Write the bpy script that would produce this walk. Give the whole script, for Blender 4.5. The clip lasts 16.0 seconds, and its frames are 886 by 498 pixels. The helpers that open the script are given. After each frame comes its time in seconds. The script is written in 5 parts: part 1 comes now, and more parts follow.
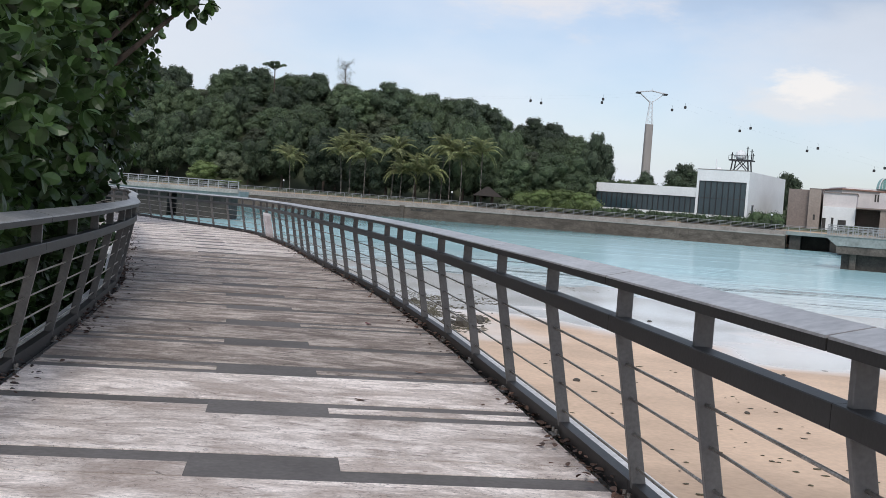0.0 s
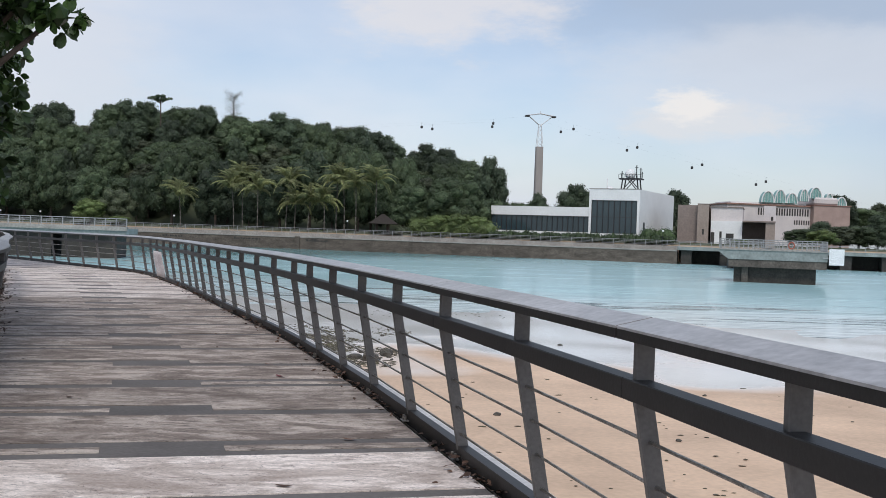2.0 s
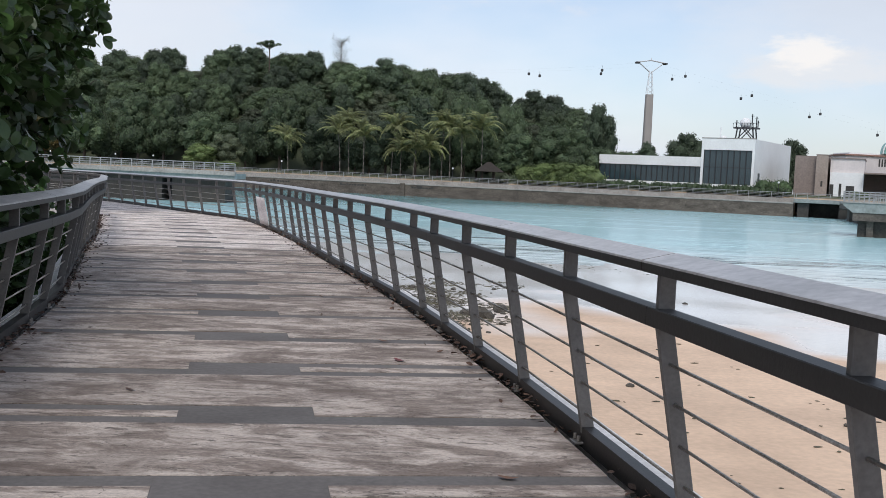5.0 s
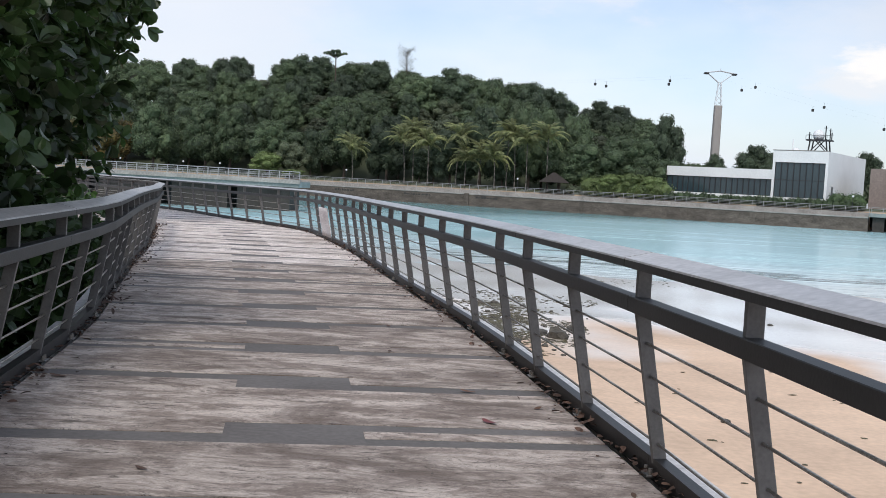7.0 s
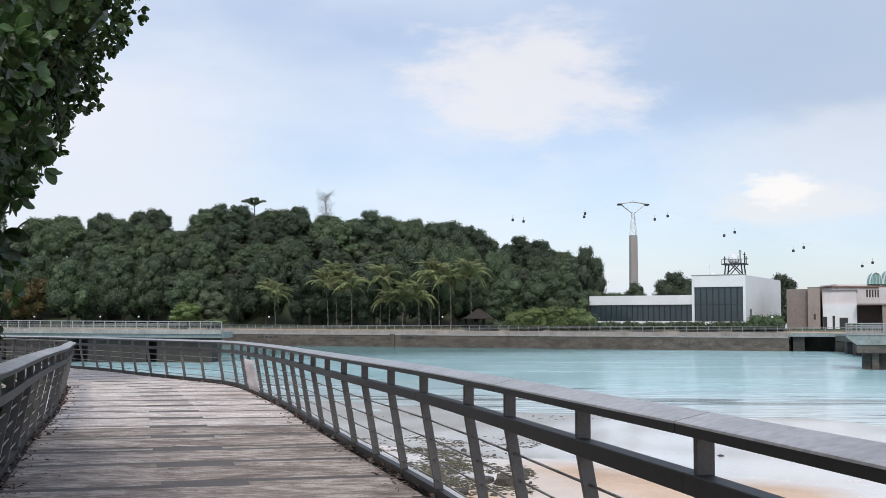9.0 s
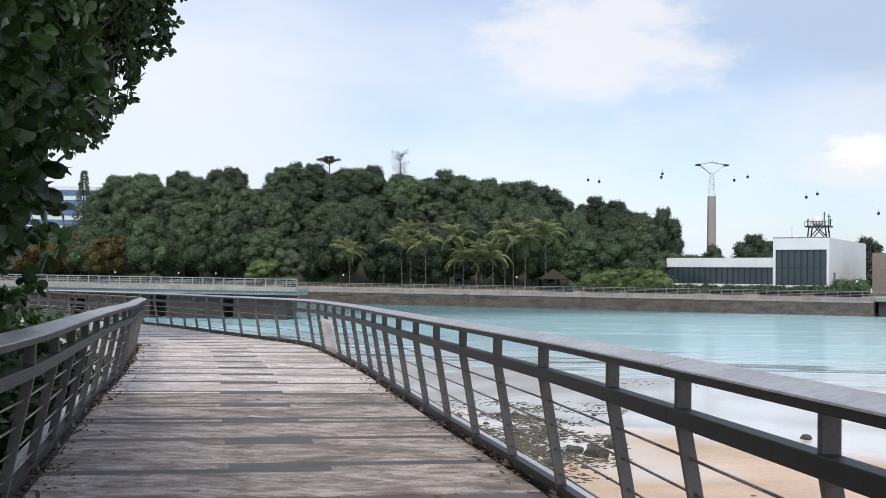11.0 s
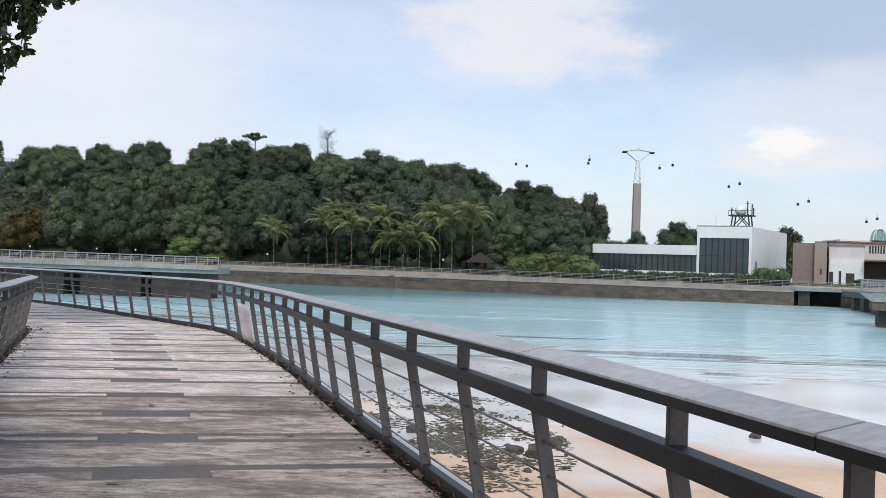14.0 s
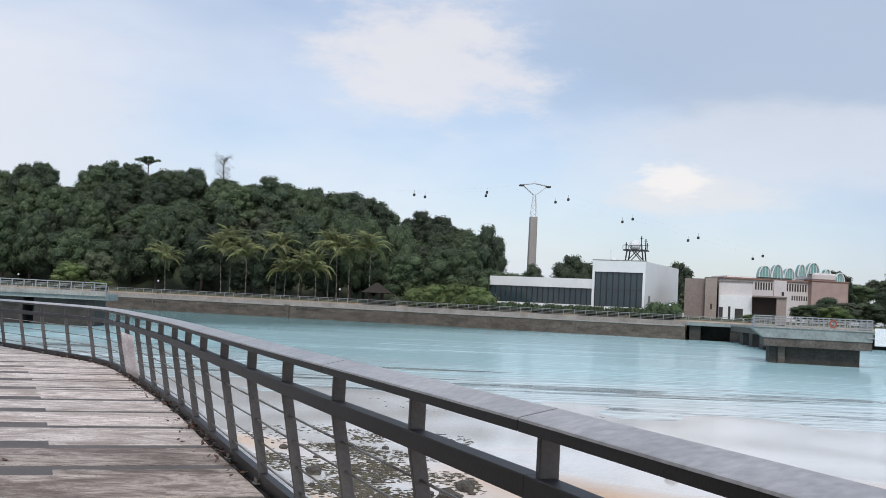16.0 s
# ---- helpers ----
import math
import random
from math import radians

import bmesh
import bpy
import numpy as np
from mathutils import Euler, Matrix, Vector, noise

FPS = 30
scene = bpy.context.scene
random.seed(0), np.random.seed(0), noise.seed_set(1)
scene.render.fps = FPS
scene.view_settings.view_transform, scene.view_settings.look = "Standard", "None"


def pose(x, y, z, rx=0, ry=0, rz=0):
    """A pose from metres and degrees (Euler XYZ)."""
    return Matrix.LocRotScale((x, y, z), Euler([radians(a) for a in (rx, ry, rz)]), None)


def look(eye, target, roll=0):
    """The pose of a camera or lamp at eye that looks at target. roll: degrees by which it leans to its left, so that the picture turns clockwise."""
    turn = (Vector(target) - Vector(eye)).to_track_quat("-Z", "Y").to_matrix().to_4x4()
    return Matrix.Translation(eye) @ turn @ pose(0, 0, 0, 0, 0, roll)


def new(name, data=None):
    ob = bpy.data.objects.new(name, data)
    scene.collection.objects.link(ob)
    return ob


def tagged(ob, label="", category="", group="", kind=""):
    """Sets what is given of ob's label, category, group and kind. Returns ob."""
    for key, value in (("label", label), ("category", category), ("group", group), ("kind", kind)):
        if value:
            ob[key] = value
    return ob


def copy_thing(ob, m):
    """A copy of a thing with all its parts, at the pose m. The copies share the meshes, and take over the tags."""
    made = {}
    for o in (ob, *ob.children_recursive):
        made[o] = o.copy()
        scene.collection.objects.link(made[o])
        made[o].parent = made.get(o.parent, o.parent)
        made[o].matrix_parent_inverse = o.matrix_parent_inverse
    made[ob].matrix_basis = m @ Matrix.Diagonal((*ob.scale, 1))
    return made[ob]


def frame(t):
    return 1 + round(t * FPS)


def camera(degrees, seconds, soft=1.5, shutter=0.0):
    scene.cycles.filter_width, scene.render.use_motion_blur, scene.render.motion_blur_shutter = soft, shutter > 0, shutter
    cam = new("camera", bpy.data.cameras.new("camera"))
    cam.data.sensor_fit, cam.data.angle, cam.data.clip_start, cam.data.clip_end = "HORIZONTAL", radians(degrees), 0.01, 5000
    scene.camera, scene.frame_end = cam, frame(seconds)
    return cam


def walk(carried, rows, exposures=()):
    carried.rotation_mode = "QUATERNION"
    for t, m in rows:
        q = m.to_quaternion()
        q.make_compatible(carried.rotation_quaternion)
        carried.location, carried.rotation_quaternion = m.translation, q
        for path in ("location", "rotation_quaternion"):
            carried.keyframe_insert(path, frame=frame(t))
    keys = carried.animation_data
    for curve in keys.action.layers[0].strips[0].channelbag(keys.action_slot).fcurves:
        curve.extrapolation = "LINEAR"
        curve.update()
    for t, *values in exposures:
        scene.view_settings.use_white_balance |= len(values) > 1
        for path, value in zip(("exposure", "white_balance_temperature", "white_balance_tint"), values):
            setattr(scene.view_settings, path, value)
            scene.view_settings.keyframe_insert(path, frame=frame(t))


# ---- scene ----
cam = camera(44.8, 16.0, soft=0.8)
PATH = [
    (0, (-0.046, 1.005, 1.324), (0.027, 3.002, 1.241), 4.3),
    (0.5, (-0.139, 1.331, 1.321), (-0.001, 3.326, 1.253), 3.7),
    (1, (-0.197, 1.669, 1.325), (0.023, 3.656, 1.276), 2.9),
    (1.5, (-0.166, 2.008, 1.33), (0.108, 3.989, 1.297), 2.4),
    (2, (-0.204, 2.332, 1.339), (0.058, 4.315, 1.317), 2.0),
    (2.5, (-0.229, 2.668, 1.324), (-0.043, 4.659, 1.311), 1.7),
    (3, (-0.264, 3.011, 1.328), (-0.146, 5.007, 1.307), 1.6),
    (3.2, (-0.3, 3.152, 1.323), (-0.196, 5.149, 1.296), 1.4),
    (5.3, (-0.396, 4.855, 1.319), (-0.341, 6.849, 1.17), 3.4),
    (5.5, (-0.434, 5.039, 1.317), (-0.398, 7.032, 1.154), 4.0),
    (6, (-0.467, 5.422, 1.331), (-0.478, 7.415, 1.158), 4.7),
    (6.5, (-0.47, 5.832, 1.321), (-0.511, 7.825, 1.154), 4.2),
    (7, (-0.545, 6.211, 1.334), (-0.588, 8.207, 1.22), 3.3),
    (7.5, (-0.607, 6.483, 1.329), (-0.601, 8.483, 1.321), 2.2),
    (8, (-0.669, 6.829, 1.34), (-0.568, 8.823, 1.451), 0.9),
    (8.5, (-0.727, 7.202, 1.349), (-0.461, 9.179, 1.489), -1.1),
    (9, (-0.79, 7.551, 1.371), (-0.7, 9.543, 1.521), 0.3),
    (9.2, (-0.868, 7.693, 1.365), (-0.833, 9.687, 1.509), -0.1),
    (11.3, (-1.068, 9.425, 1.375), (-1.144, 11.423, 1.419), 1.9),
    (11.5, (-1.071, 9.594, 1.383), (-1.166, 11.592, 1.402), 2.7),
    (12, (-1.076, 9.898, 1.387), (-1.119, 11.897, 1.371), 2.1),
    (12.5, (-1.074, 10.234, 1.382), (-1.071, 12.234, 1.373), 1.2),
    (13, (-1.14, 10.544, 1.397), (-1.112, 12.543, 1.417), 0.9),
    (13.5, (-1.221, 10.937, 1.414), (-1.087, 12.932, 1.461), 0.1),
    (14, (-1.246, 11.397, 1.409), (-1.152, 13.395, 1.453), 2.1),
    (14.5, (-1.331, 11.826, 1.42), (-1.208, 13.821, 1.497), 2.4),
    (15, (-1.334, 12.218, 1.404), (-1.15, 14.207, 1.503), 2.5),
    (15.5, (-1.344, 12.66, 1.387), (-1.093, 14.641, 1.494), 2.6),
    (16, (-1.397, 13.005, 1.388), (-1.114, 14.982, 1.497), 2.9),
]
walk(cam, [(t, look(eye, target, roll)) for t, eye, target, roll in PATH],
     exposures=((0, -0.05), (1.5, -0.15), (2.5, -0.12), (3, -0.04), (5.5, 0.02), (7, 0.12), (8, 0.1), (8.5, 0.0), (9, 0.06), (11.5, 0.15), (12.5, 0.15), (14, 0.05), (15.5, -0.03), (16, -0.04)))

# ---------------- light ----------------
SUN_EL, SUN_ROT = radians(50), radians(184)
world = bpy.data.worlds.new("world")
scene.world = world
world.use_nodes = True
wn, wl = world.node_tree.nodes, world.node_tree.links
wn.clear()
w_out = wn.new("ShaderNodeOutputWorld")
w_bg = wn.new("ShaderNodeBackground")
w_sky = wn.new("ShaderNodeTexSky")
w_sky.sky_type, w_sky.sun_disc = "NISHITA", False
w_sky.sun_elevation, w_sky.sun_rotation = SUN_EL, SUN_ROT
w_sky.air_density, w_sky.dust_density, w_sky.ozone_density = 1.0, 1.5, 1.5
w_gain = wn.new("ShaderNodeMix")
w_gain.data_type, w_gain.blend_type = "RGBA", "MULTIPLY"
w_gain.inputs["Factor"].default_value = 1.0
w_gain.inputs[7].default_value = (1.25, 1.25, 1.3, 1)
w_tc = wn.new("ShaderNodeTexCoord")
w_map = wn.new("ShaderNodeMapping")
w_map.inputs["Scale"].default_value = (1.0, 1.0, 2.6)
w_map.inputs["Location"].default_value = (0.35, 0.1, 0.2)
w_n1 = wn.new("ShaderNodeTexNoise")
w_n1.inputs["Scale"].default_value, w_n1.inputs["Detail"].default_value = 2.3, 6.0
w_n1.inputs["Roughness"].default_value = 0.5
w_ramp = wn.new("ShaderNodeValToRGB")
w_ramp.color_ramp.elements[0].position, w_ramp.color_ramp.elements[0].color = 0.34, (0.22, 0.22, 0.22, 1)
w_ramp.color_ramp.elements[1].position, w_ramp.color_ramp.elements[1].color = 0.68, (1, 1, 1, 1)
w_n2 = wn.new("ShaderNodeTexNoise")
w_n2.inputs["Scale"].default_value, w_n2.inputs["Detail"].default_value = 1.6, 4.0
w_cloud = wn.new("ShaderNodeValToRGB")
w_cloud.color_ramp.elements[0].position, w_cloud.color_ramp.elements[0].color = 0.38, (4.8, 5.6, 7.0, 1)
w_cloud.color_ramp.elements[1].position, w_cloud.color_ramp.elements[1].color = 0.60, (7.3, 7.6, 8.3, 1)
w_mix = wn.new("ShaderNodeMix")
w_mix.data_type = "RGBA"
wl.new(w_tc.outputs["Generated"], w_map.inputs["Vector"])
wl.new(w_map.outputs[0], w_n1.inputs["Vector"])
wl.new(w_map.outputs[0], w_n2.inputs["Vector"])
wl.new(w_n1.outputs[0], w_ramp.inputs[0])
wl.new(w_n2.outputs[0], w_cloud.inputs[0])
wl.new(w_sky.outputs[0], w_gain.inputs[6])
wl.new(w_ramp.outputs[0], w_mix.inputs[0])
wl.new(w_gain.outputs[2], w_mix.inputs[6])
wl.new(w_cloud.outputs[0], w_mix.inputs[7])


def cloud(base, way, size, flat, colour, amount, ragged):
    """A bank of cloud round a direction, its edge torn by noise."""
    off = wn.new("ShaderNodeVectorMath")
    off.operation = "SUBTRACT"
    off.inputs[1].default_value = way
    wl.new(w_tc.outputs["Generated"], off.inputs[0])
    st = wn.new("ShaderNodeVectorMath")
    st.operation = "MULTIPLY"
    st.inputs[1].default_value = (1 / size, 1 / size, 1 / (size * flat))
    wl.new(off.outputs[0], st.inputs[0])
    ln = wn.new("ShaderNodeVectorMath")
    ln.operation = "LENGTH"
    wl.new(st.outputs[0], ln.inputs[0])
    nz = wn.new("ShaderNodeTexNoise")
    nz.inputs["Scale"].default_value, nz.inputs["Detail"].default_value, nz.inputs["Roughness"].default_value = 1.5 / size, 8, 0.62
    wl.new(w_map.outputs[0], nz.inputs["Vector"])
    edge = wn.new("ShaderNodeMath")
    edge.operation = "MULTIPLY_ADD"
    edge.inputs[1].default_value = ragged
    wl.new(nz.outputs[0], edge.inputs[0])
    wl.new(ln.outputs["Value"], edge.inputs[2])
    soft = wn.new("ShaderNodeMapRange")
    soft.interpolation_type = "SMOOTHSTEP"
    for k, v in (("From Min", 0.45 + ragged * 0.5), ("From Max", 1.35 + ragged * 0.5), ("To Min", amount), ("To Max", 0.0)):
        soft.inputs[k].default_value = v
    wl.new(edge.outputs[0], soft.inputs["Value"])
    over = wn.new("ShaderNodeMix")
    over.data_type = "RGBA"
    over.inputs[7].default_value = (*colour, 1)
    wl.new(soft.outputs[0], over.inputs[0])
    wl.new(base, over.inputs[6])
    return over.outputs[2]


sky = cloud(w_mix.outputs[2], (0.44, 0.87, 0.25), 0.26, 0.36, (3.9, 4.75, 6.1), 0.85, 1.2)
sky = cloud(sky, (-0.27, 0.95, 0.145), 0.16, 0.5, (6.7, 6.9, 7.5), 0.6, 1.6)
sky = cloud(sky, (0.115, 0.967, 0.225), 0.10, 0.5, (7.1, 7.0, 7.3), 0.8, 2.2)
sky = cloud(sky, (0.43, 0.90, 0.155), 0.20, 0.20, (6.5, 6.8, 7.4), 0.6, 1.6)
sky = cloud(sky, (0.36, 0.93, 0.112), 0.075, 0.22, (7.0, 7.0, 7.2), 0.7, 2.2)
sky = cloud(sky, (0.342, 0.932, 0.126), 0.03, 0.5, (8.0, 7.8, 7.7), 0.9, 1.8)
wl.new(sky, w_bg.inputs[0])
w_bg.inputs[1].default_value = 0.119
wl.new(w_bg.outputs[0], w_out.inputs[0])

sun = new("sun", bpy.data.lights.new("sun", "SUN"))
sun.data.energy, sun.data.angle, sun.data.color = 1.75, radians(16), (1.0, 0.96, 0.9)
sun.rotation_euler = Euler((radians(90) - SUN_EL, 0, radians(180) - SUN_ROT))

# ---------------- materials ----------------


def material(name, c1, c2, scale=4.0, rough=0.7, bump=0.2, metal=0.0, stretch=(1, 1, 1), fine=None, fine_amount=0.5, vary=0.0,
             space="Object", spec=0.5, island=False, bump_scale=None):
    """Two colours by a broad noise, a fine grain over them, bump, and a chance of lightness for each piece."""
    m = bpy.data.materials.new(name)
    m.use_nodes = True
    n, l = m.node_tree.nodes, m.node_tree.links
    b = n["Principled BSDF"]
    b.inputs["Roughness"].default_value, b.inputs["Metallic"].default_value = rough, metal
    b.inputs["Specular IOR Level"].default_value = spec
    if space == "World":
        src = n.new("ShaderNodeNewGeometry").outputs["Position"]
    else:
        src = n.new("ShaderNodeTexCoord").outputs[space]
    mp = n.new("ShaderNodeMapping")
    mp.inputs["Scale"].default_value = stretch
    l.new(src, mp.inputs["Vector"])
    a = n.new("ShaderNodeTexNoise")
    a.inputs["Scale"].default_value, a.inputs["Detail"].default_value, a.inputs["Roughness"].default_value = scale, 5, 0.6
    l.new(mp.outputs[0], a.inputs["Vector"])
    g = n.new("ShaderNodeTexNoise")
    g.inputs["Scale"].default_value, g.inputs["Detail"].default_value = fine or scale * 9, 4
    l.new(mp.outputs[0], g.inputs["Vector"])
    r = n.new("ShaderNodeMapRange")
    r.inputs["From Min"].default_value, r.inputs["From Max"].default_value = 0.32, 0.68
    l.new(a.outputs[0], r.inputs["Value"])
    mix = n.new("ShaderNodeMix")
    mix.data_type = "RGBA"
    mix.inputs[6].default_value, mix.inputs[7].default_value = (*c1, 1), (*c2, 1)
    l.new(r.outputs[0], mix.inputs[0])
    fr = n.new("ShaderNodeMapRange")
    fr.inputs["From Min"].default_value, fr.inputs["From Max"].default_value = 0.25, 0.75
    fr.inputs["To Min"].default_value, fr.inputs["To Max"].default_value = 1 - fine_amount, 1 + fine_amount * 0.6
    l.new(g.outputs[0], fr.inputs["Value"])
    mul = n.new("ShaderNodeVectorMath")
    mul.operation = "SCALE"
    l.new(mix.outputs[2], mul.inputs[0])
    l.new(fr.outputs[0], mul.inputs["Scale"])
    col = mul.outputs[0]
    if vary:
        rnd = n.new("ShaderNodeNewGeometry").outputs["Random Per Island"] if island else n.new("ShaderNodeObjectInfo").outputs["Random"]
        vr = n.new("ShaderNodeMapRange")
        vr.inputs["To Min"].default_value, vr.inputs["To Max"].default_value = 1 - vary, 1 + vary
        l.new(rnd, vr.inputs["Value"])
        mv = n.new("ShaderNodeVectorMath")
        mv.operation = "SCALE"
        l.new(col, mv.inputs[0])
        l.new(vr.outputs[0], mv.inputs["Scale"])
        col = mv.outputs[0]
    l.new(col, b.inputs["Base Color"])
    if bump:
        bp = n.new("ShaderNodeBump")
        bp.inputs["Strength"].default_value, bp.inputs["Distance"].default_value = bump, bump_scale or 0.02
        l.new(g.outputs[0], bp.inputs["Height"])
        l.new(bp.outputs[0], b.inputs["Normal"])
    return m


def leafy(name, c1, c2, rough=0.45, vary=0.35, through_light=0.25):
    """Foliage: a hue for each leaf, and some light let through."""
    m = material(name, c1, c2, scale=0.7, rough=rough, bump=0, fine=3.0, fine_amount=0.3, vary=vary, island=True)
    n, l = m.node_tree.nodes, m.node_tree.links
    b, out = n["Principled BSDF"], n["Material Output"]
    own = n.new("ShaderNodeMapRange")
    own.inputs["To Min"].default_value, own.inputs["To Max"].default_value = 0.7, 1.4
    l.new(n.new("ShaderNodeObjectInfo").outputs["Random"], own.inputs["Value"])
    shade = n.new("ShaderNodeVectorMath")
    shade.operation = "SCALE"
    l.new(b.inputs["Base Color"].links[0].from_socket, shade.inputs[0])
    l.new(own.outputs[0], shade.inputs["Scale"])
    l.new(shade.outputs[0], b.inputs["Base Color"])
    tr = n.new("ShaderNodeBsdfTranslucent")
    l.new(b.inputs["Base Color"].links[0].from_socket, tr.inputs["Color"])
    ms = n.new("ShaderNodeMixShader")
    ms.inputs[0].default_value = through_light
    l.new(b.outputs[0], ms.inputs[1])
    l.new(tr.outputs[0], ms.inputs[2])
    l.new(ms.outputs[0], out.inputs["Surface"])
    return m


def slab_material(name, pale, mid, dark, stain):
    """Stamped, weathered concrete: cloudy patches, streaked grain, thin cracks and brown leaf stains."""
    m = bpy.data.materials.new(name)
    m.use_nodes = True
    n, l = m.node_tree.nodes, m.node_tree.links
    b = n["Principled BSDF"]
    pos = n.new("ShaderNodeNewGeometry").outputs["Position"]

    def noise(scale, stretch, detail, rough, warp=0.0):
        mp = n.new("ShaderNodeMapping")
        mp.inputs["Scale"].default_value = stretch
        l.new(pos, mp.inputs["Vector"])
        t = n.new("ShaderNodeTexNoise")
        for k, v in (("Scale", scale), ("Detail", detail), ("Roughness", rough), ("Distortion", warp)):
            t.inputs[k].default_value = v
        l.new(mp.outputs[0], t.inputs["Vector"])
        return t.outputs[0]

    def ranged(value, a, c, lo=0.0, hi=1.0):
        t = n.new("ShaderNodeMapRange")
        for k, v in (("From Min", a), ("From Max", c), ("To Min", lo), ("To Max", hi)):
            t.inputs[k].default_value = v
        l.new(value, t.inputs["Value"])
        return t.outputs[0]

    def blend(f, c1, c2):
        t = n.new("ShaderNodeMix")
        t.data_type = "RGBA"
        l.new(f, t.inputs[0])
        for sock, c in ((t.inputs[6], c1), (t.inputs[7], c2)):
            if isinstance(c, tuple):
                sock.default_value = (*c, 1)
            else:
                l.new(c, sock)
        return t.outputs[2]

    def scaled(c, f):
        t = n.new("ShaderNodeVectorMath")
        t.operation = "SCALE"
        l.new(c, t.inputs[0])
        l.new(f, t.inputs["Scale"])
        return t.outputs[0]

    patch = noise(2.2, (1.0, 2.3, 1.0), 10, 0.74, 0.7)
    grain = noise(5.0, (1.0, 3.2, 1.0), 9, 0.72, 0.9)
    col = blend(ranged(patch, 0.44, 0.57), pale, mid)
    col = blend(ranged(grain, 0.54, 0.64), col, dark)
    col = blend(ranged(noise(1.1, (1.0, 1.5, 1.0), 7, 0.66, 0.8), 0.47, 0.62, 0.0, 0.75), col, stain)
    line = n.new("ShaderNodeMath")
    line.operation = "SUBTRACT"
    line.inputs[1].default_value = 0.5
    l.new(noise(2.6, (1.0, 2.4, 1.0), 5, 0.6, 1.2), line.inputs[0])
    mag = n.new("ShaderNodeMath")
    mag.operation = "ABSOLUTE"
    l.new(line.outputs[0], mag.inputs[0])
    crack = ranged(mag.outputs[0], 0.0, 0.007, 0.3, 1.0)
    col = scaled(col, crack)
    col = scaled(col, ranged(noise(40, (1.0, 1.4, 1.0), 4, 0.7), 0.32, 0.68, 0.78, 1.2))
    col = scaled(col, ranged(n.new("ShaderNodeObjectInfo").outputs["Random"], 0, 1, 0.9, 1.1))
    l.new(col, b.inputs["Base Color"])
    b.inputs["Roughness"].default_value = 0.8
    bp = n.new("ShaderNodeBump")
    bp.inputs["Strength"].default_value, bp.inputs["Distance"].default_value = 0.5, 0.008
    l.new(grain, bp.inputs["Height"])
    l.new(bp.outputs[0], b.inputs["Normal"])
    return m


# slabs below the trees are darker: the trees' shade is put into the colour
M_SLAB = slab_material("tree_shade_slab", (0.56, 0.475, 0.415), (0.262, 0.207, 0.174), (0.125, 0.10, 0.083), (0.128, 0.092, 0.073))
M_SLAB_OPEN = slab_material("open_sky_slab", (0.86, 0.765, 0.705), (0.56, 0.475, 0.425), (0.34, 0.28, 0.25), (0.32, 0.25, 0.21))
M_STRIP = material("smooth_border", (0.165, 0.15, 0.142), (0.115, 0.102, 0.096), scale=1.5, rough=0.85, bump=0.1, fine=30, fine_amount=0.2,
                   vary=0.12, space="World")
M_STEEL = material("painted_steel", (0.026, 0.024, 0.023), (0.018, 0.0165, 0.016), scale=3, rough=0.5, bump=0.05, fine=60, fine_amount=0.2, space="World")
M_POST = material("grey_steel", (0.16, 0.152, 0.145), (0.11, 0.105, 0.10), scale=3, rough=0.45, bump=0.05, fine=60, fine_amount=0.2, space="World")
# lighter than the rail below: the sky's reflection on top is put into the colour
M_CAP = material("sky_sheen_cap", (0.47, 0.45, 0.45), (0.32, 0.305, 0.30), scale=2.0, rough=0.33, bump=0.06, fine=25, fine_amount=0.3, space="World", metal=0.2)
M_ROD = material("rod_steel", (0.46, 0.42, 0.37), (0.3, 0.27, 0.235), scale=8, rough=0.35, bump=0.0, metal=0.6, space="World")
M_BOLT = material("bolt_steel", (0.35, 0.33, 0.3), (0.22, 0.2, 0.18), scale=20, rough=0.4, bump=0, metal=0.7)
M_LEDGE = material("pale_ledge", (0.8, 0.78, 0.76), (0.62, 0.6, 0.58), scale=1.2, rough=0.7, bump=0.1, fine=20, fine_amount=0.2, space="World")
M_BEAM = material("deck_concrete", (0.25, 0.24, 0.23), (0.16, 0.15, 0.14), scale=1, rough=0.85, bump=0.2, space="World")
M_WALL = material("sea_wall_stone", (0.16, 0.132, 0.108), (0.075, 0.06, 0.049), scale=0.35, rough=0.9, bump=0.4, fine=3, fine_amount=0.5, space="World",
                  stretch=(1, 1, 2.5), bump_scale=0.1)
M_COPE = material("sea_wall_coping", (0.38, 0.36, 0.33), (0.25, 0.235, 0.215), scale=0.4, rough=0.85, bump=0.1, fine=4, fine_amount=0.3, space="World")
M_PIER = material("pier_concrete", (0.30, 0.33, 0.32), (0.20, 0.22, 0.21), scale=0.5, rough=0.8, bump=0.1, fine=4, fine_amount=0.3, space="World")
# dark brown concrete, with the shade under the decks put into its colour
M_DARKC = material("underdeck_concrete", (0.06, 0.052, 0.045), (0.03, 0.026, 0.022), scale=0.8, rough=0.8, bump=0.2, fine=5, fine_amount=0.4, space="World")
M_BEAMB = material("stained_concrete", (0.135, 0.115, 0.098), (0.075, 0.063, 0.054), scale=0.6, rough=0.9, bump=0.2, fine=4, fine_amount=0.4, space="World")
M_RAILFAR = material("galvanised_rail", (0.4, 0.4, 0.4), (0.3, 0.3, 0.3), scale=2, rough=0.5, bump=0, metal=0.2)
M_WHITE = material("white_render", (0.82, 0.82, 0.81), (0.74, 0.74, 0.73), scale=0.15, rough=0.8, bump=0.03, fine=3, fine_amount=0.08, space="World")
